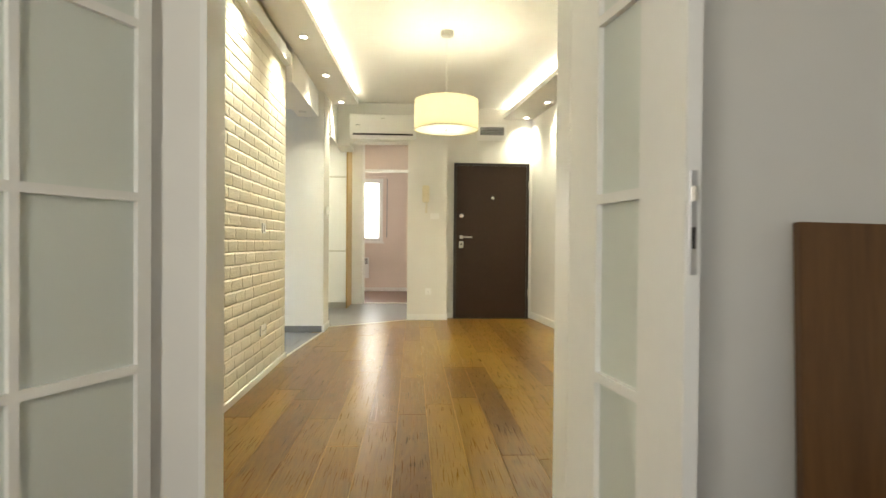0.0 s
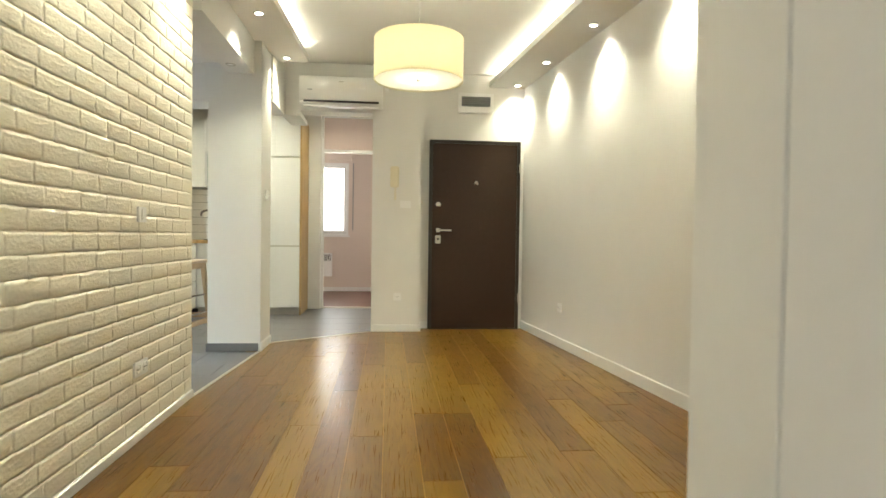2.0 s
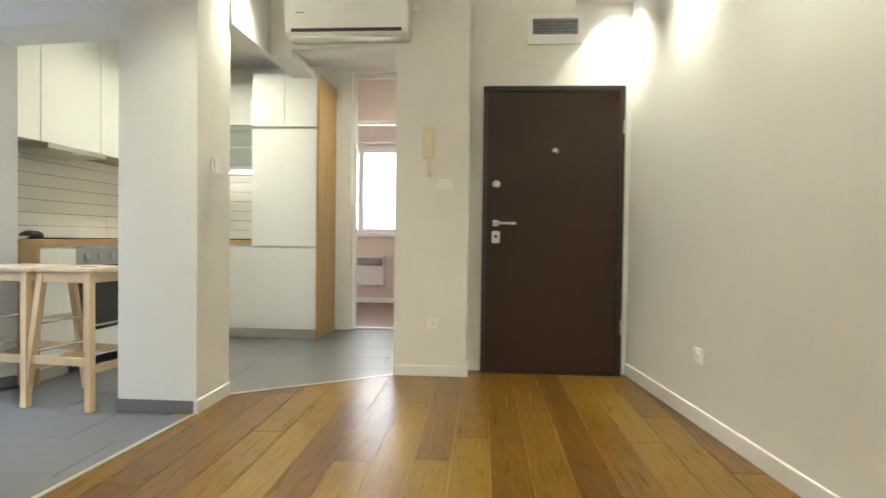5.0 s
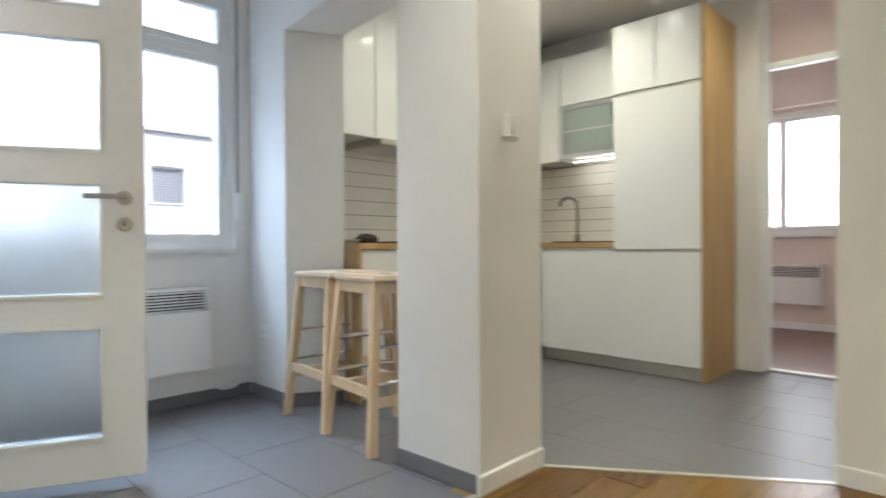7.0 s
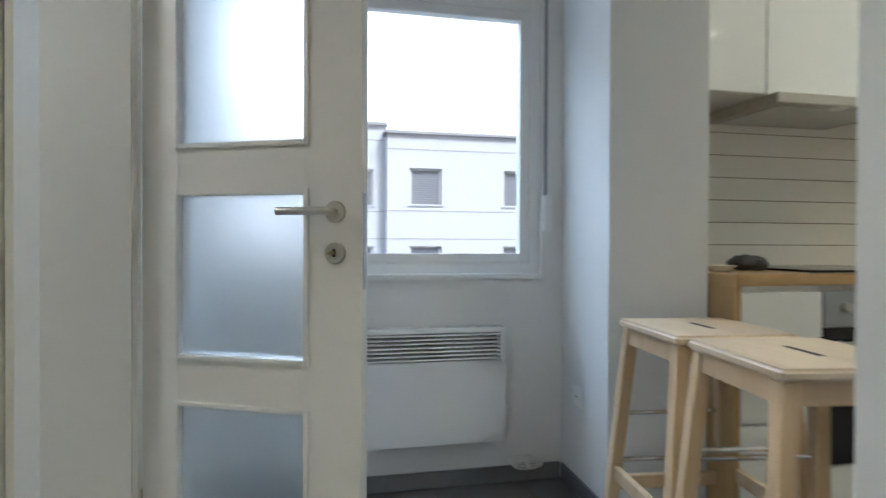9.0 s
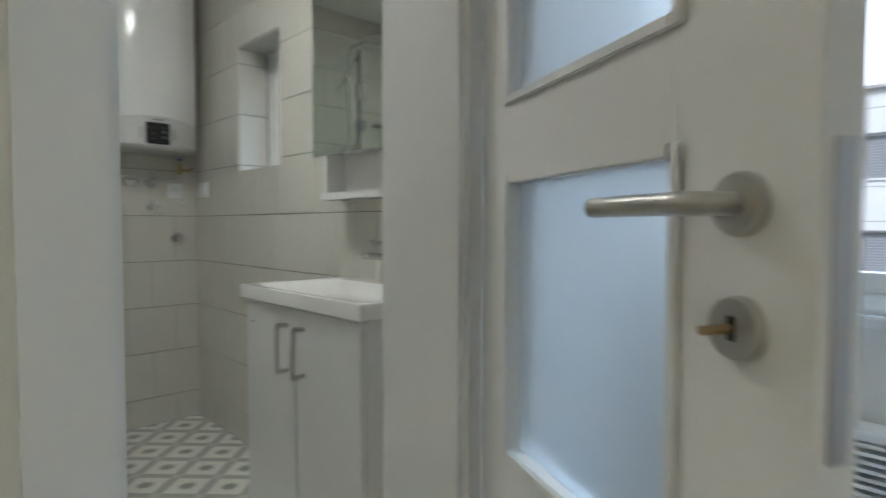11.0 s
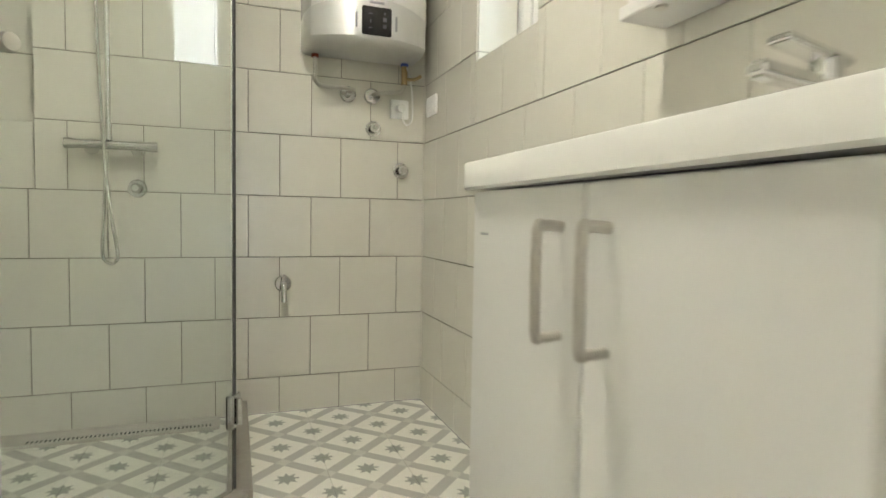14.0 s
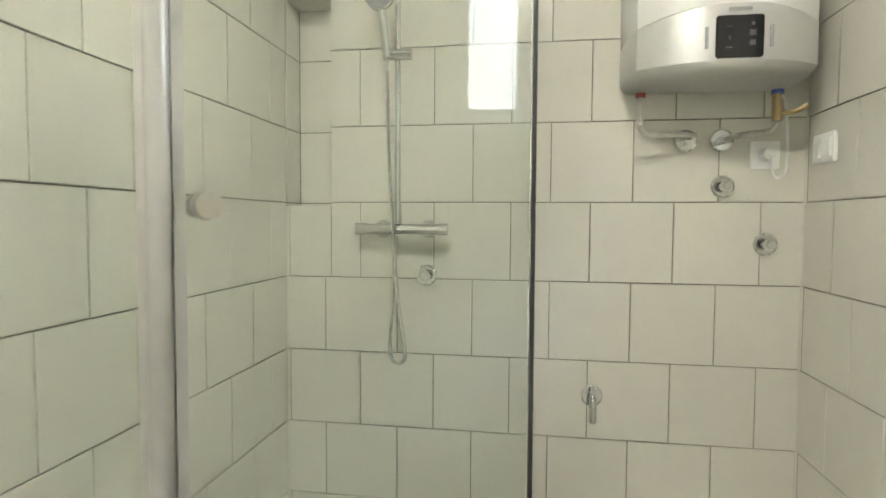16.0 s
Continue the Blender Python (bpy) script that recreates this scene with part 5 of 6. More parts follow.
stop_valve(-2.557, 1.31, "chrome wall outlet under the water heater", False)
stop_valve(-2.658, 1.31, "chrome wall outlet under the water heater", False)
stop_valve(-2.665, 1.175, "round chrome stop valve on the tiles")
stop_valve(-2.787, 1.005, "small chrome washing machine tap stub")
stop_valve(-1.776, 0.895, "round chrome stop valve below the shower mixer")
sp = stop_valve(-2.30, 0.53, "chrome washing machine tap with spout", False)
part("spout", tube([(-2.30, BBY + 0.03, 0.53), (-2.30, BBY + 0.045, 0.52), (-2.30, BBY + 0.05, 0.46)], 0.011, 12), "chrome", sp)
part("lever", RB(-0.007, 0.007, -0.02, 0.02, 0.03, 0.04, w=0.003, m=facing(-2.30, BBY, 0.55, 0, 1)), "chrome", sp)
hose = thing("water_hose", (-2.45, 2.12, 1.31), "ribbed steel hose from heater to wall outlet", "hose", "heater hoses")
part("hose", tube([(-2.41, 2.17, 1.42), (-2.41, 2.17, 1.36), (-2.412, 2.165, 1.335), (-2.44, 2.15, 1.318), (-2.52, 2.13, 1.322), (-2.575, 2.125, 1.318)], 0.008, 8, rings=0.1), "steel_satin", hose)
hose = thing("water_hose", (-2.72, 2.12, 1.31), "ribbed steel hose from heater to wall outlet", "hose", "heater hoses")
part("hose", tube([(-2.77, 2.17, 1.348), (-2.77, 2.165, 1.335), (-2.755, 2.155, 1.322), (-2.71, 2.14, 1.318), (-2.672, 2.13, 1.312), (-2.65, 2.12, 1.305)], 0.008, 8, rings=0.1), "steel_satin", hose)
ps = plate("wall_socket", facing(-2.777, BBY, 1.265, 0, 1), 0.08, 0.08, "white wall socket with heater plug below the tank")
part("plug", cyl(0.019, 0.017, 0.032, facing(-2.777, BBY + 0.012, 1.265, 0, 1), 16), "cable_white", ps)
hc = thing("heater_cable", (-2.79, 2.11, 1.2), "white power cable of the water heater", "cable")
part("cable", tube([(-2.78, 2.116, 1.258), (-2.782, 2.118, 1.215), (-2.80, 2.11, 1.195), (-2.825, 2.10, 1.22), (-2.828, 2.10, 1.30), (-2.81, 2.13, 1.37), (-2.775, 2.19, 1.412)], 0.0042, 8), "cable_white", hc)
plate("light_switch", facing(BWX, 2.19, 1.27, 1, 0), 0.115, 0.08, "white triple switch plate on the window wall", "switch", kind="switch")

# shower rail, mixer and hose
sh = thing("shower_set", (-1.694, BBY, 1.1), "chrome shower set with rail, thermostatic mixer and hose", "shower")
ym = BBY + 0.062
part("mixer", tube([(-1.567, ym, 1.043), (-1.842, ym, 1.043)], 0.0165, 16), "chrome", sh, "chrome thermostatic mixer bar")
for x in (-1.56, -1.822):
    part("mixer_knob", cyl(0.019, 0.019, 0.03, Matrix.Translation((x, ym, 1.043)) @ Matrix.Rotation(radians(-90), 4, "Y"), 20), "chrome", sh)
for x in (-1.63, -1.78):
    part("wall_union", cyl(0.03, 0.018, 0.06, Matrix.Translation((x, BBY, 1.043)) @ Matrix.Rotation(radians(-90), 4, "X"), 20), "chrome", sh)
part("riser", cyl(0.0095, 0.0095, 1.14, Matrix.Translation((-1.694, ym, 1.06)), 12), "chrome", sh, "chrome riser rail")
part("riser_socket", cyl(0.014, 0.012, 0.06, Matrix.Translation((-1.694, ym, 1.06)), 12), "chrome", sh)
part("slider", cyl(0.017, 0.017, 0.085, Matrix.Translation((-1.655, ym + 0.012, 1.575)) @ Matrix.Rotation(radians(-90), 4, "Y"), 16), "chrome", sh)
part("wall_bracket", cyl(0.012, 0.012, 0.062, Matrix.Translation((-1.694, BBY, 2.05)) @ Matrix.Rotation(radians(-90), 4, "X"), 12), "chrome", sh)
hand = part("hand_shower", tube([(-1.668, ym + 0.03, 1.565), (-1.665, ym + 0.045, 1.62), (-1.66, ym + 0.065, 1.70)], 0.0125, 12), "chrome", sh, "chrome hand shower")
hm = look((-1.657, ym + 0.085, 1.735), (-1.64, ym + 0.5, 1.60)) @ Matrix.Rotation(radians(180), 4, "X")
part("spray_head", lathe([(0, 0.006), (0.045, 0.006), (0.05, 0.0), (0.046, -0.012), (0.02, -0.03), (0, -0.032)], hm, 32), "chrome", hand)
part("spray_face", lathe([(0, 0.0075), (0.041, 0.0075), (0.043, 0.005)], hm, 32), "plastic_grey", hand)
part("hose", tube([(-1.667, ym + 0.028, 1.56), (-1.672, ym + 0.03, 1.35), (-1.682, ym + 0.03, 1.1), (-1.70, ym + 0.03, 0.85), (-1.722, ym + 0.02, 0.67), (-1.715, ym + 0.015, 0.63), (-1.693, ym + 0.015, 0.625), (-1.675, ym + 0.015, 0.66), (-1.68, ym + 0.01, 0.80), (-1.69, ym, 1.02)], 0.0065, 8, rings=0.09), "chrome", sh, "ribbed chrome hose")
part("overhead_arm", tube([(-1.694, ym, 2.19), (-1.694, ym + 0.02, 2.24), (-1.694, ym + 0.08, 2.255), (-1.694, ym + 0.36, 2.255)], 0.0095, 12), "chrome", sh)
part("overhead_rose", lathe([(0, 0.02), (0.02, 0.02), (0.1, 0.006), (0.105, 0), (0, -0.002)], Matrix.Translation((-1.694, ym + 0.36, 2.225)), 32), "chrome", sh)

# glass cubicle with a slanted door
G0, G1, G2, G3 = (-2.115, BBY), (-2.115, 2.85), (-1.718, 3.315), (BRX, 3.315)
cub = thing("shower_cubicle", (-1.8, 2.8, 0), "clear glass corner shower cubicle with hinged slanted door", "shower cubicle")


def upright(p, q, t, z0, z1, off=0.0):
    d_ = Vector((q[0] - p[0], q[1] - p[1], 0))
    return B(0, d_.length, -t / 2 + off, t / 2 + off, z0, z1, m=Matrix.Translation((p[0], p[1], 0)) @ Matrix.Rotation(math.atan2(d_.y, d_.x), 4, "Z"))


def along(p, q, s):
    return (p[0] + (q[0] - p[0]) * s, p[1] + (q[1] - p[1]) * s)


for nm, p, q in (("fixed_panel", G0, along(G0, G1, 0.985)), ("door_panel", along(G1, G2, 0.015), along(G1, G2, 0.968)), ("fixed_panel", along(G2, G3, 0.035), G3)):
    g = part(nm, upright(p, q, 0.006, 0.062, 2.0), "shower_glass", cub)
    g.visible_shadow = False
part("corner_post", cyl(0.0135, 0.0135, 1.94, Matrix.Translation((G2[0], G2[1], 0.06)), 14), "aluminium", cub, "satin aluminium corner post")
part("magnet_strip", upright(along(G1, G2, 0.957), along(G1, G2, 0.978), 0.012, 0.062, 2.0), "aluminium", cub)
part("channel_profile", upright(along(G2, G3, 0.022), along(G2, G3, 0.05), 0.014, 0.062, 2.0), "aluminium", cub)
part("seal_strip", upright(along(G0, G1, 0.985), along(G0, G1, 1.0), 0.009, 0.062, 2.0), "black_matt", cub)
for z in (0.28, 1.78):
    hg = part("hinge", RB((-0.012, 0.012, -0.028, 0.028, -0.045, 0.045), w=0.003, m=Matrix.Translation((G1[0] + 0.004, G1[1] + 0.0, z)) @ Matrix.Rotation(radians(-20), 4, "Z")), "chrome", cub, "chrome glass hinge")
    part("hinge_pin", cyl(0.008, 0.008, 0.07, Matrix.Translation((G1[0] - 0.012, G1[1] + 0.015, z - 0.035)), 12), "chrome", hg)
kp = along(G1, G2, 0.925)
nx, ny = -(G2[1] - G1[1]), (G2[0] - G1[0])
kn = facing(kp[0], kp[1], 1.085, nx, ny) @ Matrix.Scale(0.75, 4)
part("knob", lathe([(0.012, -0.035), (0.018, -0.033), (0.02, -0.012), (0.012, -0.003), (0.012, 0.003), (0.02, 0.008), (0.023, 0.02), (0.02, 0.034), (0, 0.036)], kn, 24), "steel_satin", cub, "round chrome door knob")
part("stabiliser_bar", tube([(G1[0], G1[1] - 0.02, 1.96), (-1.75, BBY, 1.96)], 0.008, 10), "chrome", cub, "chrome stabiliser bar")
for p, q in ((G0, G1), (G1, G2), (G2, G3)):
    d_ = Vector((q[0] - p[0], q[1] - p[1], 0)).normalized()
    part("curb", bevelled(upright(p, (q[0] + d_.x * 0.02, q[1] + d_.y * 0.02), 0.07, 0.0, 0.062 if p is not G1 else 0.06, off=0.012), 0.003, 1), "stone_curb", cub, "grey-brown stone curb")
dr = thing("floor_drain", (-1.7, 2.13, 0), "long grey slotted shower drain along the wall", "drain")
part("channel", RB(-2.06, BRX - 0.03, BBY + 0.004, BBY + 0.125, -0.004, 0.012, w=0.002), "drain_stone", dr)
for i in range(44):
    part("slot", B(-2.03 + i * 0.0135, -2.024 + i * 0.0135, BBY + 0.092, BBY + 0.114, 0.0115, 0.0128), "black_matt", dr)

# toilet
to = thing("toilet", (-1.55, 3.78, 0), "white wall-hung toilet with closed lid", "toilet")


def oval(bm, cx, cy, rx, ry, z, n=36):
    out = []
    for i in range(n):
        t = 2 * math.pi * i / n
        c, s_ = math.cos(t), math.sin(t)
        x = cx + rx * (c if c < 0 else math.copysign(abs(c) ** 0.45, c))
        y = cy + ry * math.copysign(abs(s_) ** 0.85, s_)
        out.append(bm.verts.new((x, y, z)))
    return out


def loft(rows_):
    bm = bmesh.new()
    rs = [oval(bm, *r) for r in rows_]
    for a_, b_ in zip(rs, rs[1:]):
        for i in range(len(a_)):
            bm.faces.new((a_[i], a_[(i + 1) % len(a_)], b_[(i + 1) % len(a_)], b_[i]))
    bm.faces.new(rs[0][::-1])
    bm.faces.new(rs[-1])
    bmesh.ops.recalc_face_normals(bm, faces=bm.faces)
    return bm


tx = -1.60
part("bowl", loft([(tx + 0.06, 3.76, 0.15, 0.10, 0.07), (tx + 0.05, 3.76, 0.19, 0.13, 0.12), (tx + 0.01, 3.76, 0.235, 0.165, 0.25), (tx, 3.76, 0.255, 0.178, 0.37)]), "ceramic", to, "ceramic bowl")
part("seat", loft([(tx, 3.76, 0.275, 0.18, 0.372), (tx, 3.76, 0.278, 0.183, 0.385), (tx, 3.76, 0.275, 0.18, 0.39)]), "plastic_white", to)
part("lid", loft([(tx, 3.76, 0.276, 0.181, 0.391), (tx, 3.76, 0.280, 0.185, 0.398), (tx, 3.76, 0.276, 0.181, 0.408), (tx, 3.76, 0.235, 0.165, 0.412)]), "plastic_white", to, "closed white lid")

# ---- outside ----
setting("ground", B(-200, 200, -200, 200, -9.3, -9.2), "street", "")


def house(x, y0, y1, top, openings, depth, label):
    h = thing("apartment_building", (x, (y0 + y1) / 2, -9.2), label, "building")
    bm = bmesh.new()
    ys = sorted({y0, y1, *[o[0] for o in openings], *[o[1] for o in openings]})
    zs = sorted({-9.2, top, *[o[2] for o in openings], *[o[3] for o in openings]})
    for a_, b_ in zip(ys, ys[1:]):
        for c_, d_ in zip(zs, zs[1:]):
            cy_, cz_ = (a_ + b_) / 2, (c_ + d_) / 2
            if any(o[0] < cy_ < o[1] and o[2] < cz_ < o[3] for o in openings):
                continue
            box(bm, x - 0.3, x, a_, b_, c_, d_)
    bmesh.ops.remove_doubles(bm, verts=bm.verts, dist=1e-4)
    part("wall", bm, "facade", h, smooth=False)
    part("core", B(x - depth, x - 0.31, y0, y1, -9.2, top - 0.05), "facade", h)
    part("roof", B(x - depth - 0.1, x + 0.18, y0 - 0.1, y1 + 0.1, top, top + 0.1), "roof_edge", h, "thin projecting roof edge")
    for o in openings:
        w_ = part("window", B((x - 0.2, x - 0.14, o[0], o[0] + 0.07, o[2], o[3]), (x - 0.2, x - 0.14, o[1] - 0.07, o[1], o[2], o[3]), (x - 0.2, x - 0.14, o[0], o[1], o[3] - 0.07, o[3])), "trim_white", h)
        part("window_sill", B(x - 0.14, x + 0.06, o[0] - 0.08, o[1] + 0.08, o[2] - 0.06, o[2]), "facade", w_)
        n_ = 16
        part("shutter", B(*[(x - 0.24, x - 0.20, o[0], o[1], o[2] + (o[3] - o[2]) * i / n_, o[2] + (o[3] - o[2]) * (i + 0.86) / n_) for i in range(n_)]), "facade_blind", w_, "closed grey roller shutter")
    for z in (top - 0.55, 2.2, 1.2, -0.6):
        part("groove", B(x, x + 0.012, y0, y1, z, z + 0.03), "roof_edge", h)
    return h


def rows_of(ycs, w=1.15):
    return [(y - w / 2, y + w / 2, z, z + 1.3) for y in ycs for z in (2.45, -0.35, -3.15, -5.95)]


house(-22.0, -14.0, 5.6, 5.0, rows_of((-9.0, -5.5, -2.0, 1.9)), 10, "white apartment building with grey roller shutters")
house(-21.7, 5.6, 7.5, 5.35, rows_of((6.5,)), 10, "raised stair bay of the white apartment building")
house(-21.0, 7.5, 30.0, 4.95, rows_of((8.9, 12.4, 15.9, 19.4, 22.9)), 10, "projecting wing of the white apartment building")

setting("backdrop", B(-90.2, -90, -120, 130, -5, 110), "backdrop_sky")
# ---- piece-work: boards, tiles, bricks ----
def clip(poly, a, b):
    """Part of a convex polygon on the left of the way from a to b."""
    def side(p):
        return (b[0] - a[0]) * (p[1] - a[1]) - (b[1] - a[1]) * (p[0] - a[0])
    out = []
    for i, p in enumerate(poly):
        q = poly[(i + 1) % len(poly)]
        sp_, sq_ = side(p), side(q)
        if sp_ >= 0:
            out.append(p)
        if sp_ * sq_ < 0:
            t = sp_ / (sp_ - sq_)
            out.append((p[0] + (q[0] - p[0]) * t, p[1] + (q[1] - p[1]) * t))
    return out


def prism(poly, z0, z1, cham=0.0015):
    bm = bmesh.new()
    cx = sum(p[0] for p in poly) / len(poly)
    cy = sum(p[1] for p in poly) / len(poly)

    def ins(p):
        dx, dy = cx - p[0], cy - p[1]
        L = max(1e-6, math.hypot(dx, dy))
        k = cham * 1.6 / L
        return (p[0] + dx * k, p[1] + dy * k)
    lo = [bm.verts.new((*p, z0)) for p in poly]
    mi = [bm.verts.new((*p, z1 - cham)) for p in poly]
    hi = [bm.verts.new((*ins(p), z1)) for p in poly]
    n = len(poly)
    for i in range(n):
        j = (i + 1) % n
        bm.faces.new((lo[i], lo[j], mi[j], mi[i]))
        bm.faces.new((mi[i], mi[j], hi[j], hi[i]))
    bm.faces.new(hi)
    bmesh.ops.recalc_face_normals(bm, faces=bm.faces)
    return bm


rng = random.Random(4)
fl = bpy.data.objects["floor_hall_bed"]
kf = bpy.data.objects["floor_kitchen_bed"]
LA, LB = (-1.25, BE), (-1.145, 6.04)
DA, DB = (-1.145, 6.43), (-0.22, 7.05)
PWID = 0.168
col = 0
x = -1.404
while x < 2.0:
    y = HY - 0.16 - rng.uniform(0, 1.2)
    while y < 7.35:
        L = rng.choice((0.9, 1.3, 1.6, 1.9))
        xa = max(x, BX - 0.008)
        poly = [(xa, max(y, HY - 0.17)), (x + PWID - 0.003, max(y, HY - 0.17)), (x + PWID - 0.003, min(y + L, 7.4) - 0.001), (xa, min(y + L, 7.4) - 0.001)]
        y += L
        if poly[2][1] - poly[0][1] < 0.02:
            continue
        poly = clip(poly, LB, LA)
        if len(poly) > 2:
            poly = clip(poly, DB, DA)
        if len(poly) < 3:
            continue
        part("plank", prism(poly, -0.0035, rng.uniform(-0.0004, 0.0004), 0.002), "oak_floor", fl, smooth=False)
    x += PWID
TS = 0.60
for i in range(-1, 6):
    for j in range(13):
        x0, y0 = -3.35 + i * TS + (0.25 if j % 2 else 0.0), 4.02 + j * 0.40
        x1, y1 = x0 + TS - 0.003, y0 + 0.397
        x0, x1, y1, y0 = max(x0, WX), min(x1, -0.2), min(y1, 9.02), max(y0, 4.50)
        if x1 - x0 < 0.02 or y1 - y0 < 0.02:
            continue
        poly = [(x0, y0), (x1, y0), (x1, y1), (x0, y1)]
        if (y0 + y1) / 2 < 6.2:
            poly = clip(poly, LA, LB)
        else:
            poly = clip(poly, DA, DB) if x1 > -1.145 else poly
        if len(poly) < 3:
            continue
        part("floor_tile", prism(poly, -0.008, -0.003, 0.001), "grey_tile", kf, smooth=False)

# bathroom floor tiles
bf = bpy.data.objects["floor_bath_bed"]
for i in range(7):
    for j in range(11):
        x0, y0 = BWX + i * 0.25, BBY + j * 0.25
        x1, y1 = min(x0 + 0.2482, BRX), min(y0 + 0.2482, 4.69)
        if x1 - x0 < 0.01 or y1 - y0 < 0.01:
            continue
        part("floor_tile", prism([(x0, y0), (x1, y0), (x1, y1), (x0, y1)], -0.006, 0.0, 0.0008), "star_tile", bf, smooth=False)

# bathroom wall tiles
TILES = {}


def tile_mesh(w, h, mat):
    key = (round(w, 3), round(h, 3), mat)
    if key not in TILES:
        bm = prism([(-w / 2, -h / 2), (w / 2, -h / 2), (w / 2, h / 2), (-w / 2, h / 2)], 0.0, 0.006, 0.0012)
        me_ = bpy.data.meshes.new("tile")
        bm.to_mesh(me_)
        bm.free()
        me_.materials.append(MATS[mat])
        TILES[key] = me_
    return TILES[key]


def minus(r, h):
    """Rectangle r less the hole h, as rectangles."""
    a0, a1, b0, b1 = r
    if h is None or h[0] >= a1 or h[1] <= a0 or h[2] >= b1 or h[3] <= b0:
        return [r]
    out = []
    if h[0] > a0:
        out.append((a0, h[0], b0, b1))
    if h[1] < a1:
        out.append((h[1], a1, b0, b1))
    m0, m1 = max(a0, h[0]), min(a1, h[1])
    if h[2] > b0:
        out.append((m0, m1, b0, h[2]))
    if h[3] < b1:
        out.append((m0, m1, h[3], b1))
    return out


def tile_wall(parent, place, length, height, first_z, ph, pw, off_even, off_odd, hole=None, mat="bath_tile", joint=0.003, name="tile"):
    """Courses of tiles; place(a, z) gives the pose of a tile centre on the wall."""
    k = 0
    z0 = 0.0
    while z0 < height - 0.005:
        z1 = min(first_z + k * ph, height)
        a = (off_odd if k % 2 else off_even) - pw
        while a < length:
            r = (max(a, 0.0), min(a + pw, length), z0, z1)
            a += pw
            if r[1] - r[0] < 0.008:
                continue
            for c in minus(r, hole):
                w_, h_ = c[1] - c[0] - joint, c[3] - c[2] - joint
                if w_ > 0.004 and h_ > 0.004:
                    piece(name, tile_mesh(w_, h_, mat), parent, place((c[0] + c[1]) / 2, (c[2] + c[3]) / 2))
        z0 = z1
        k += 1


def wall_pose(x, y, nx, ny):
    base_ = facing(x, y, 0, nx, ny)
    return lambda a, z: base_ @ Matrix.Translation((a, z, -0.006))


BH = 2.5
# along each wall the first number runs to the viewer's right
south = bpy.data.objects["wall_bath_south"]
LS = BRX - BWX


def south_place(a, z):
    return facing(BWX + a, BBY, z, 0, 1) @ Matrix.Translation((0, 0, -0.006))


tile_wall(south, south_place, LS, BH, 0.147, 0.2453, 0.244, 0.116, 0.236, hole=(BWX * -1 - 1.455, LS, 1.118, 1.80))
west = bpy.data.objects["wall_bath_west"]


def west_place(a, z):
    return facing(BWX, BBY + a, z, 1, 0) @ Matrix.Translation((0, 0, -0.006))


tile_wall(west, west_place, 4.49 - BBY, BH, 0.147, 0.2453, 0.253, 0.165, 0.268, hole=(NY0 - BBY, NY1 - BBY, NZ0, NZ1))
east = bpy.data.objects["wall_bath_east"]


def east_place(a, z):
    return facing(BRX, BBY + a, z, -1, 0) @ Matrix.Translation((0, 0, -0.006))


tile_wall(east, east_place, 4.49 - BBY, BH, 0.147, 0.2453, 0.248, 0.115, 0.235)
# sealed inner corners
setting("trim_bath_corner_west", B(BWX - 0.005, BWX + 0.0025, BBY - 0.005, BBY + 0.0025, 0, BH), "bath_tile")
setting("trim_bath_corner_east", B(BRX - 0.0025, BRX + 0.005, BBY - 0.005, BBY + 0.0025, 0, 1.117), "bath_tile")
# niche lining and window reveal
for z0, z1 in ((1.118, 1.1283), (1.1283, 1.3736), (1.3736, 1.6189), (1.6189, 1.80)):
    piece("tile", tile_mesh(0.152, z1 - z0 - 0.003, "bath_tile"), south, facing(-1.378, BBY - 0.12, (z0 + z1) / 2, 0, 1))
    piece("tile", tile_mesh(0.108, z1 - z0 - 0.003, "bath_tile"), south, facing(-1.455, BBY - 0.06, (z0 + z1) / 2, 1, 0) @ Matrix.Translation((0, 0, -0.0055)))
for z0, z1 in ((1.118, 1.1283), (1.1283, 1.3736), (1.3736, 1.6189), (1.6189, 1.80)):
    piece("tile", tile_mesh(0.108, z1 - z0 - 0.003, "bath_tile"), east, facing(BRX, BBY - 0.06, (z0 + z1) / 2, -1, 0) @ Matrix.Translation((0, 0, -0.006)))
piece("tile", tile_mesh(0.15, 0.11, "bath_tile"), south, Matrix.Translation((-1.378, BBY - 0.06, 1.1125)))
piece("tile", tile_mesh(0.15, 0.11, "bath_tile"), south, Matrix.Translation((-1.378, BBY - 0.06, 1.7965)) @ Matrix.Diagonal((1, 1, -1, 1)))
for z0, z1 in ((1.34, 1.3736), (1.3736, 1.6189), (1.6189, 1.8642), (1.8642, 1.935)):
    piece("tile", tile_mesh(0.145, z1 - z0 - 0.003, "bath_tile"), west, facing(BWX - 0.078, NY0, (z0 + z1) / 2, 0, 1) @ Matrix.Translation((0, 0, -0.001)))
    piece("tile", tile_mesh(0.145, z1 - z0 - 0.003, "bath_tile"), west, facing(BWX - 0.078, NY1, (z0 + z1) / 2, 0, -1) @ Matrix.Translation((0, 0, -0.001)))
piece("tile", tile_mesh(0.145, 0.41, "bath_tile"), west, Matrix.Translation((BWX - 0.078, (NY0 + NY1) / 2, NZ0 - 0.001)))
piece("tile", tile_mesh(0.145, 0.41, "bath_tile"), west, Matrix.Translation((BWX - 0.078, (NY0 + NY1) / 2, NZ1 + 0.001)) @ Matrix.Diagonal((1, 1, -1, 1)))

# kitchen backsplash tiles
north = bpy.data.objects["wall_kitchen_north"]


def north_place(a, z):
    return facing(-1.78 - a, KY - 0.001, z + WT, 0, -1)


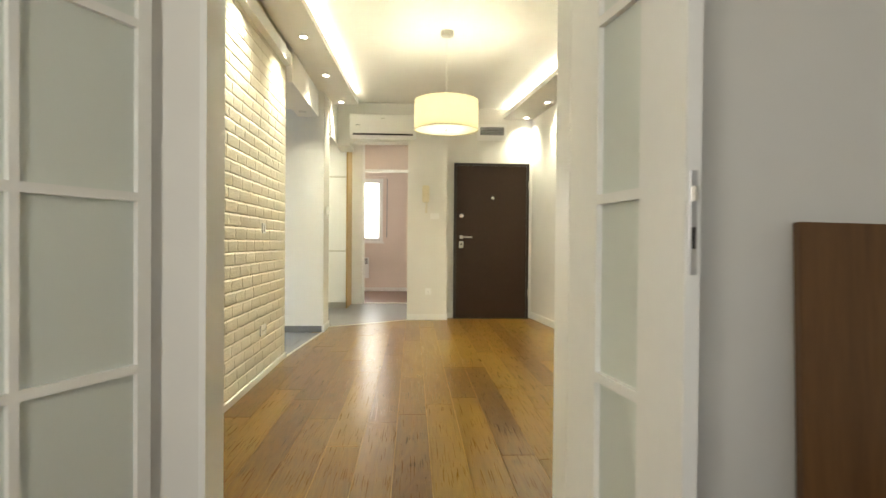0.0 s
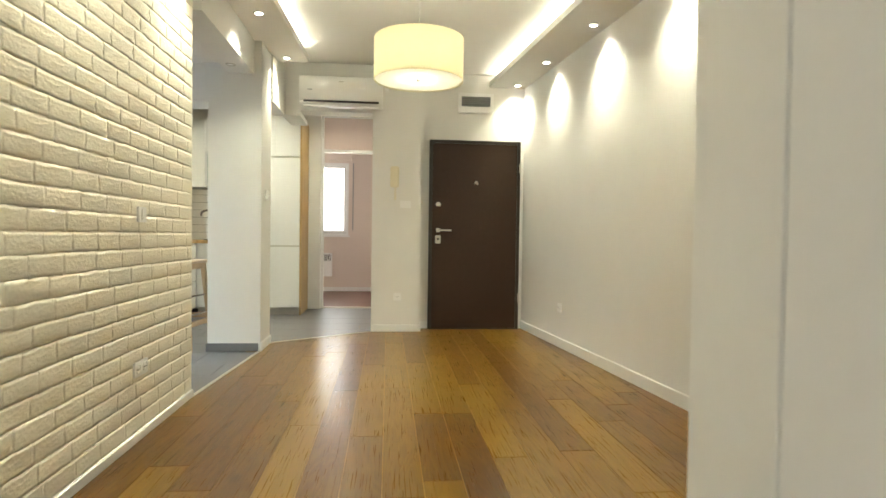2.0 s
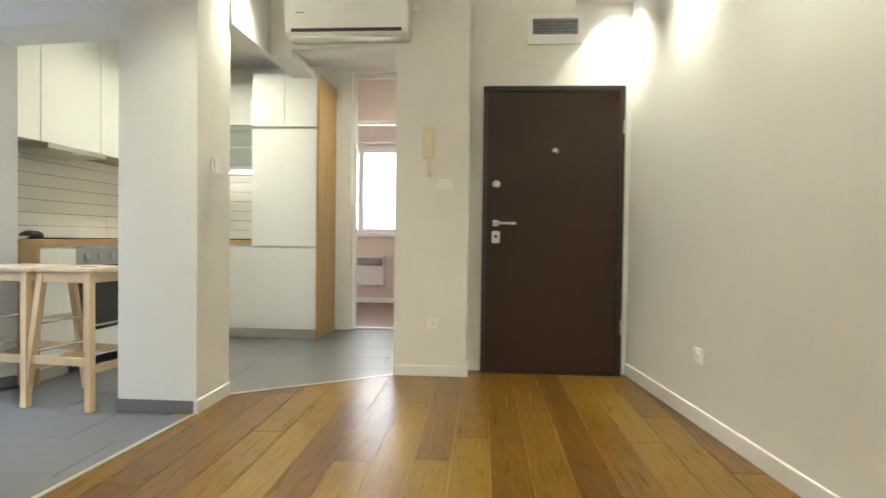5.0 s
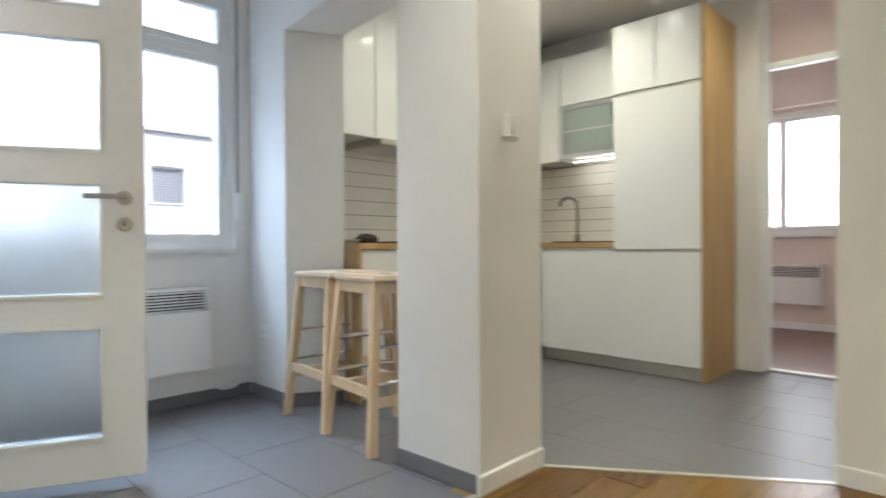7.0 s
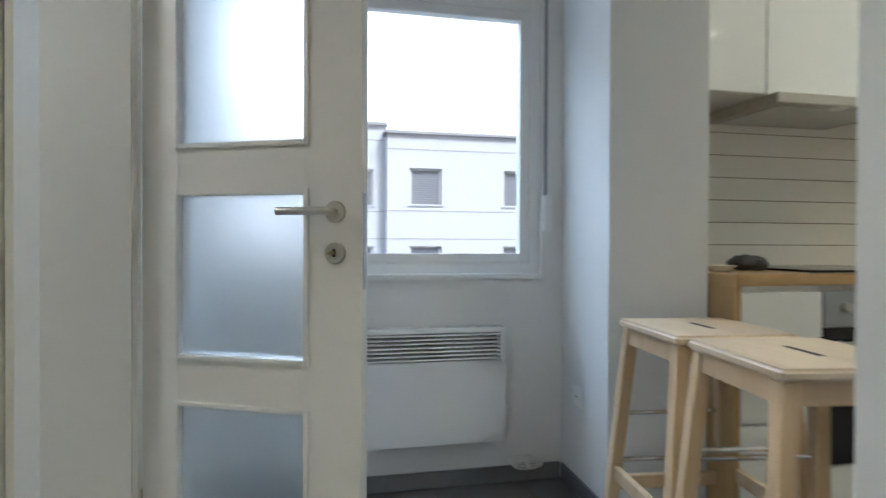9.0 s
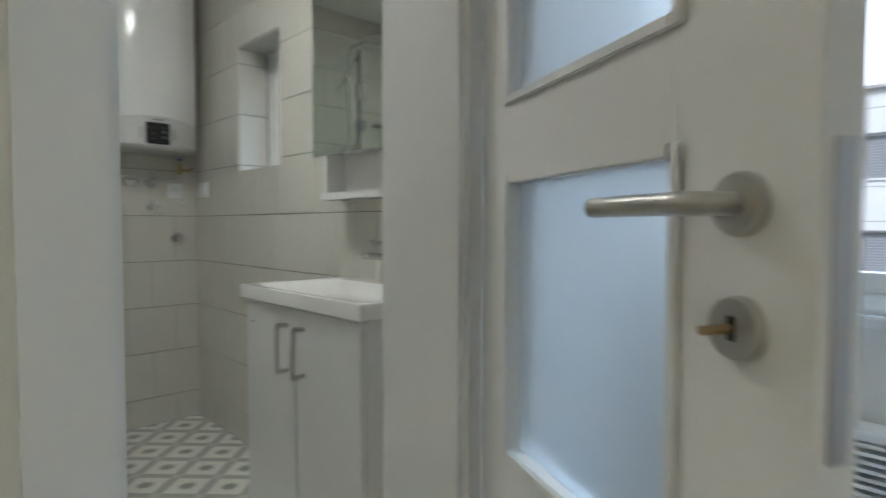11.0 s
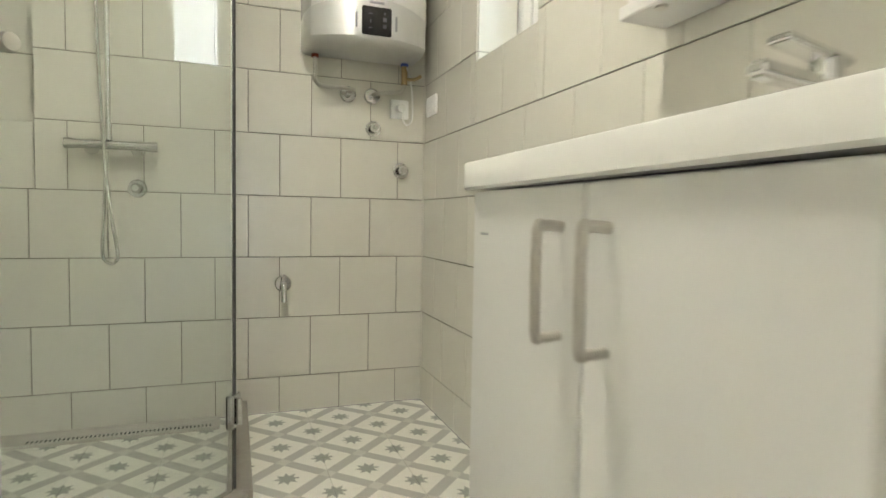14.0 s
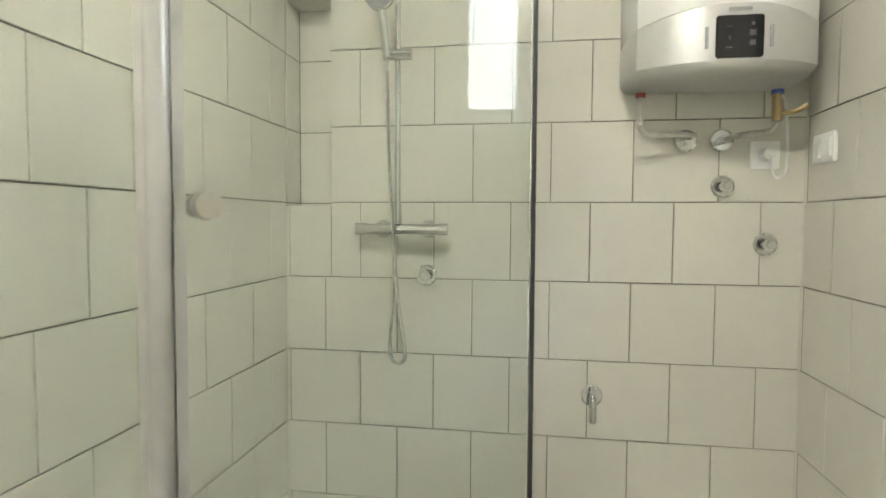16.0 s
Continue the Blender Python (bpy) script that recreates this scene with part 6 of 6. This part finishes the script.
tile_wall(north, north_place, 1.215, 0.67, 0.0985, 0.0995, 1.24, 0.9, 0.9, mat="kitchen_tile", joint=0.004)
kwest = bpy.data.objects["wall_window_dining"]


def kwest_place(a, z):
    return facing(PW + 0.001, KY - 0.01 - a, z + WT, 1, 0)


tile_wall(kwest, kwest_place, 2.42, 0.67, 0.0985, 0.0995, 1.24, 0.9, 0.9, mat="kitchen_tile", joint=0.004)

# white split-face bricks
bw = bpy.data.objects["wall_brick_core"]
CP = 0.0805


def brick_mesh(seed, L, h=0.0785, t=0.0175):
    """Thin cast brick with a pillowed, chipped face; x out of the wall."""
    r = random.Random(seed)
    ys = (0.0, 0.05, 0.28, 0.5, 0.72, 0.95, 1.0)
    zs = (0.0, 0.14, 0.5, 0.84, 1.0)
    bm = bmesh.new()
    f = []
    for j, v in enumerate(zs):
        row = []
        for i, u in enumerate(ys):
            edge = min(i, len(ys) - 1 - i, 1) + min(j, len(zs) - 1 - j, 1)
            d_ = t * (0.80, 0.84, 0.89)[edge] + t * r.uniform(-0.06, 0.09)
            row.append(bm.verts.new((d_, (u - 0.5) * L + (r.uniform(-0.006, 0.006)), (v - 0.5) * h + r.uniform(-0.004, 0.004))))
        f.append(row)
    ny, nz = len(ys) - 1, len(zs) - 1
    for j in range(nz):
        for i in range(ny):
            bm.faces.new((f[j][i], f[j][i + 1], f[j + 1][i + 1], f[j + 1][i]))
    rim = f[0] + [f[j][ny] for j in range(1, nz + 1)] + f[nz][-2::-1] + [f[j][0] for j in range(nz - 1, 0, -1)]
    back = [bm.verts.new((0, v.co.y, v.co.z)) for v in rim]
    for i in range(len(rim)):
        j = (i + 1) % len(rim)
        bm.faces.new((rim[j], rim[i], back[i], back[j]))
    bmesh.ops.recalc_face_normals(bm, faces=bm.faces)
    me_ = bpy.data.meshes.new("brick")
    bm.to_mesh(me_)
    bm.free()
    for p in me_.polygons:
        p.use_smooth = True
    me_.materials.append(MATS["brick_white"])
    return me_


BRK = {}
rng = random.Random(11)
k = 0
z = 0.047
count = 0
rest = bmesh.new()
while z < SOF + 0.05:
    y = HY
    first = True
    while y < BE - 0.01:
        L = rng.choice((0.19, 0.205, 0.215, 0.235))
        if first:
            L *= (0.98, 0.48)[k % 2]
            first = False
        if y + L > BE - 0.07:
            L = BE - y
        Lq = max(0.04, round(L / 0.02) * 0.02)
        key = (Lq, rng.randrange(6))
        if key not in BRK:
            BRK[key] = brick_mesh(len(BRK), Lq - 0.003)
        m_ = Matrix.Translation((BX - 0.0175, y + L / 2, z + CP / 2)) @ Matrix.Diagonal((1, L / Lq, 1, 1))
        if count < 300:
            piece("brick", BRK[key], bw, m_)
            count += 1
        else:
            tmp = bmesh.new()
            tmp.from_mesh(BRK[key])
            tmp.transform(m_)
            extra_me = bpy.data.meshes.new("bricks")
            tmp.to_mesh(extra_me)
            tmp.free()
            rest.from_mesh(extra_me)
            bpy.data.meshes.remove(extra_me)
        y += L
    z += CP
    k += 1
ob = part("bricks", rest, "brick_white", bw, smooth=False)
tagged(ob, kind="stuff")
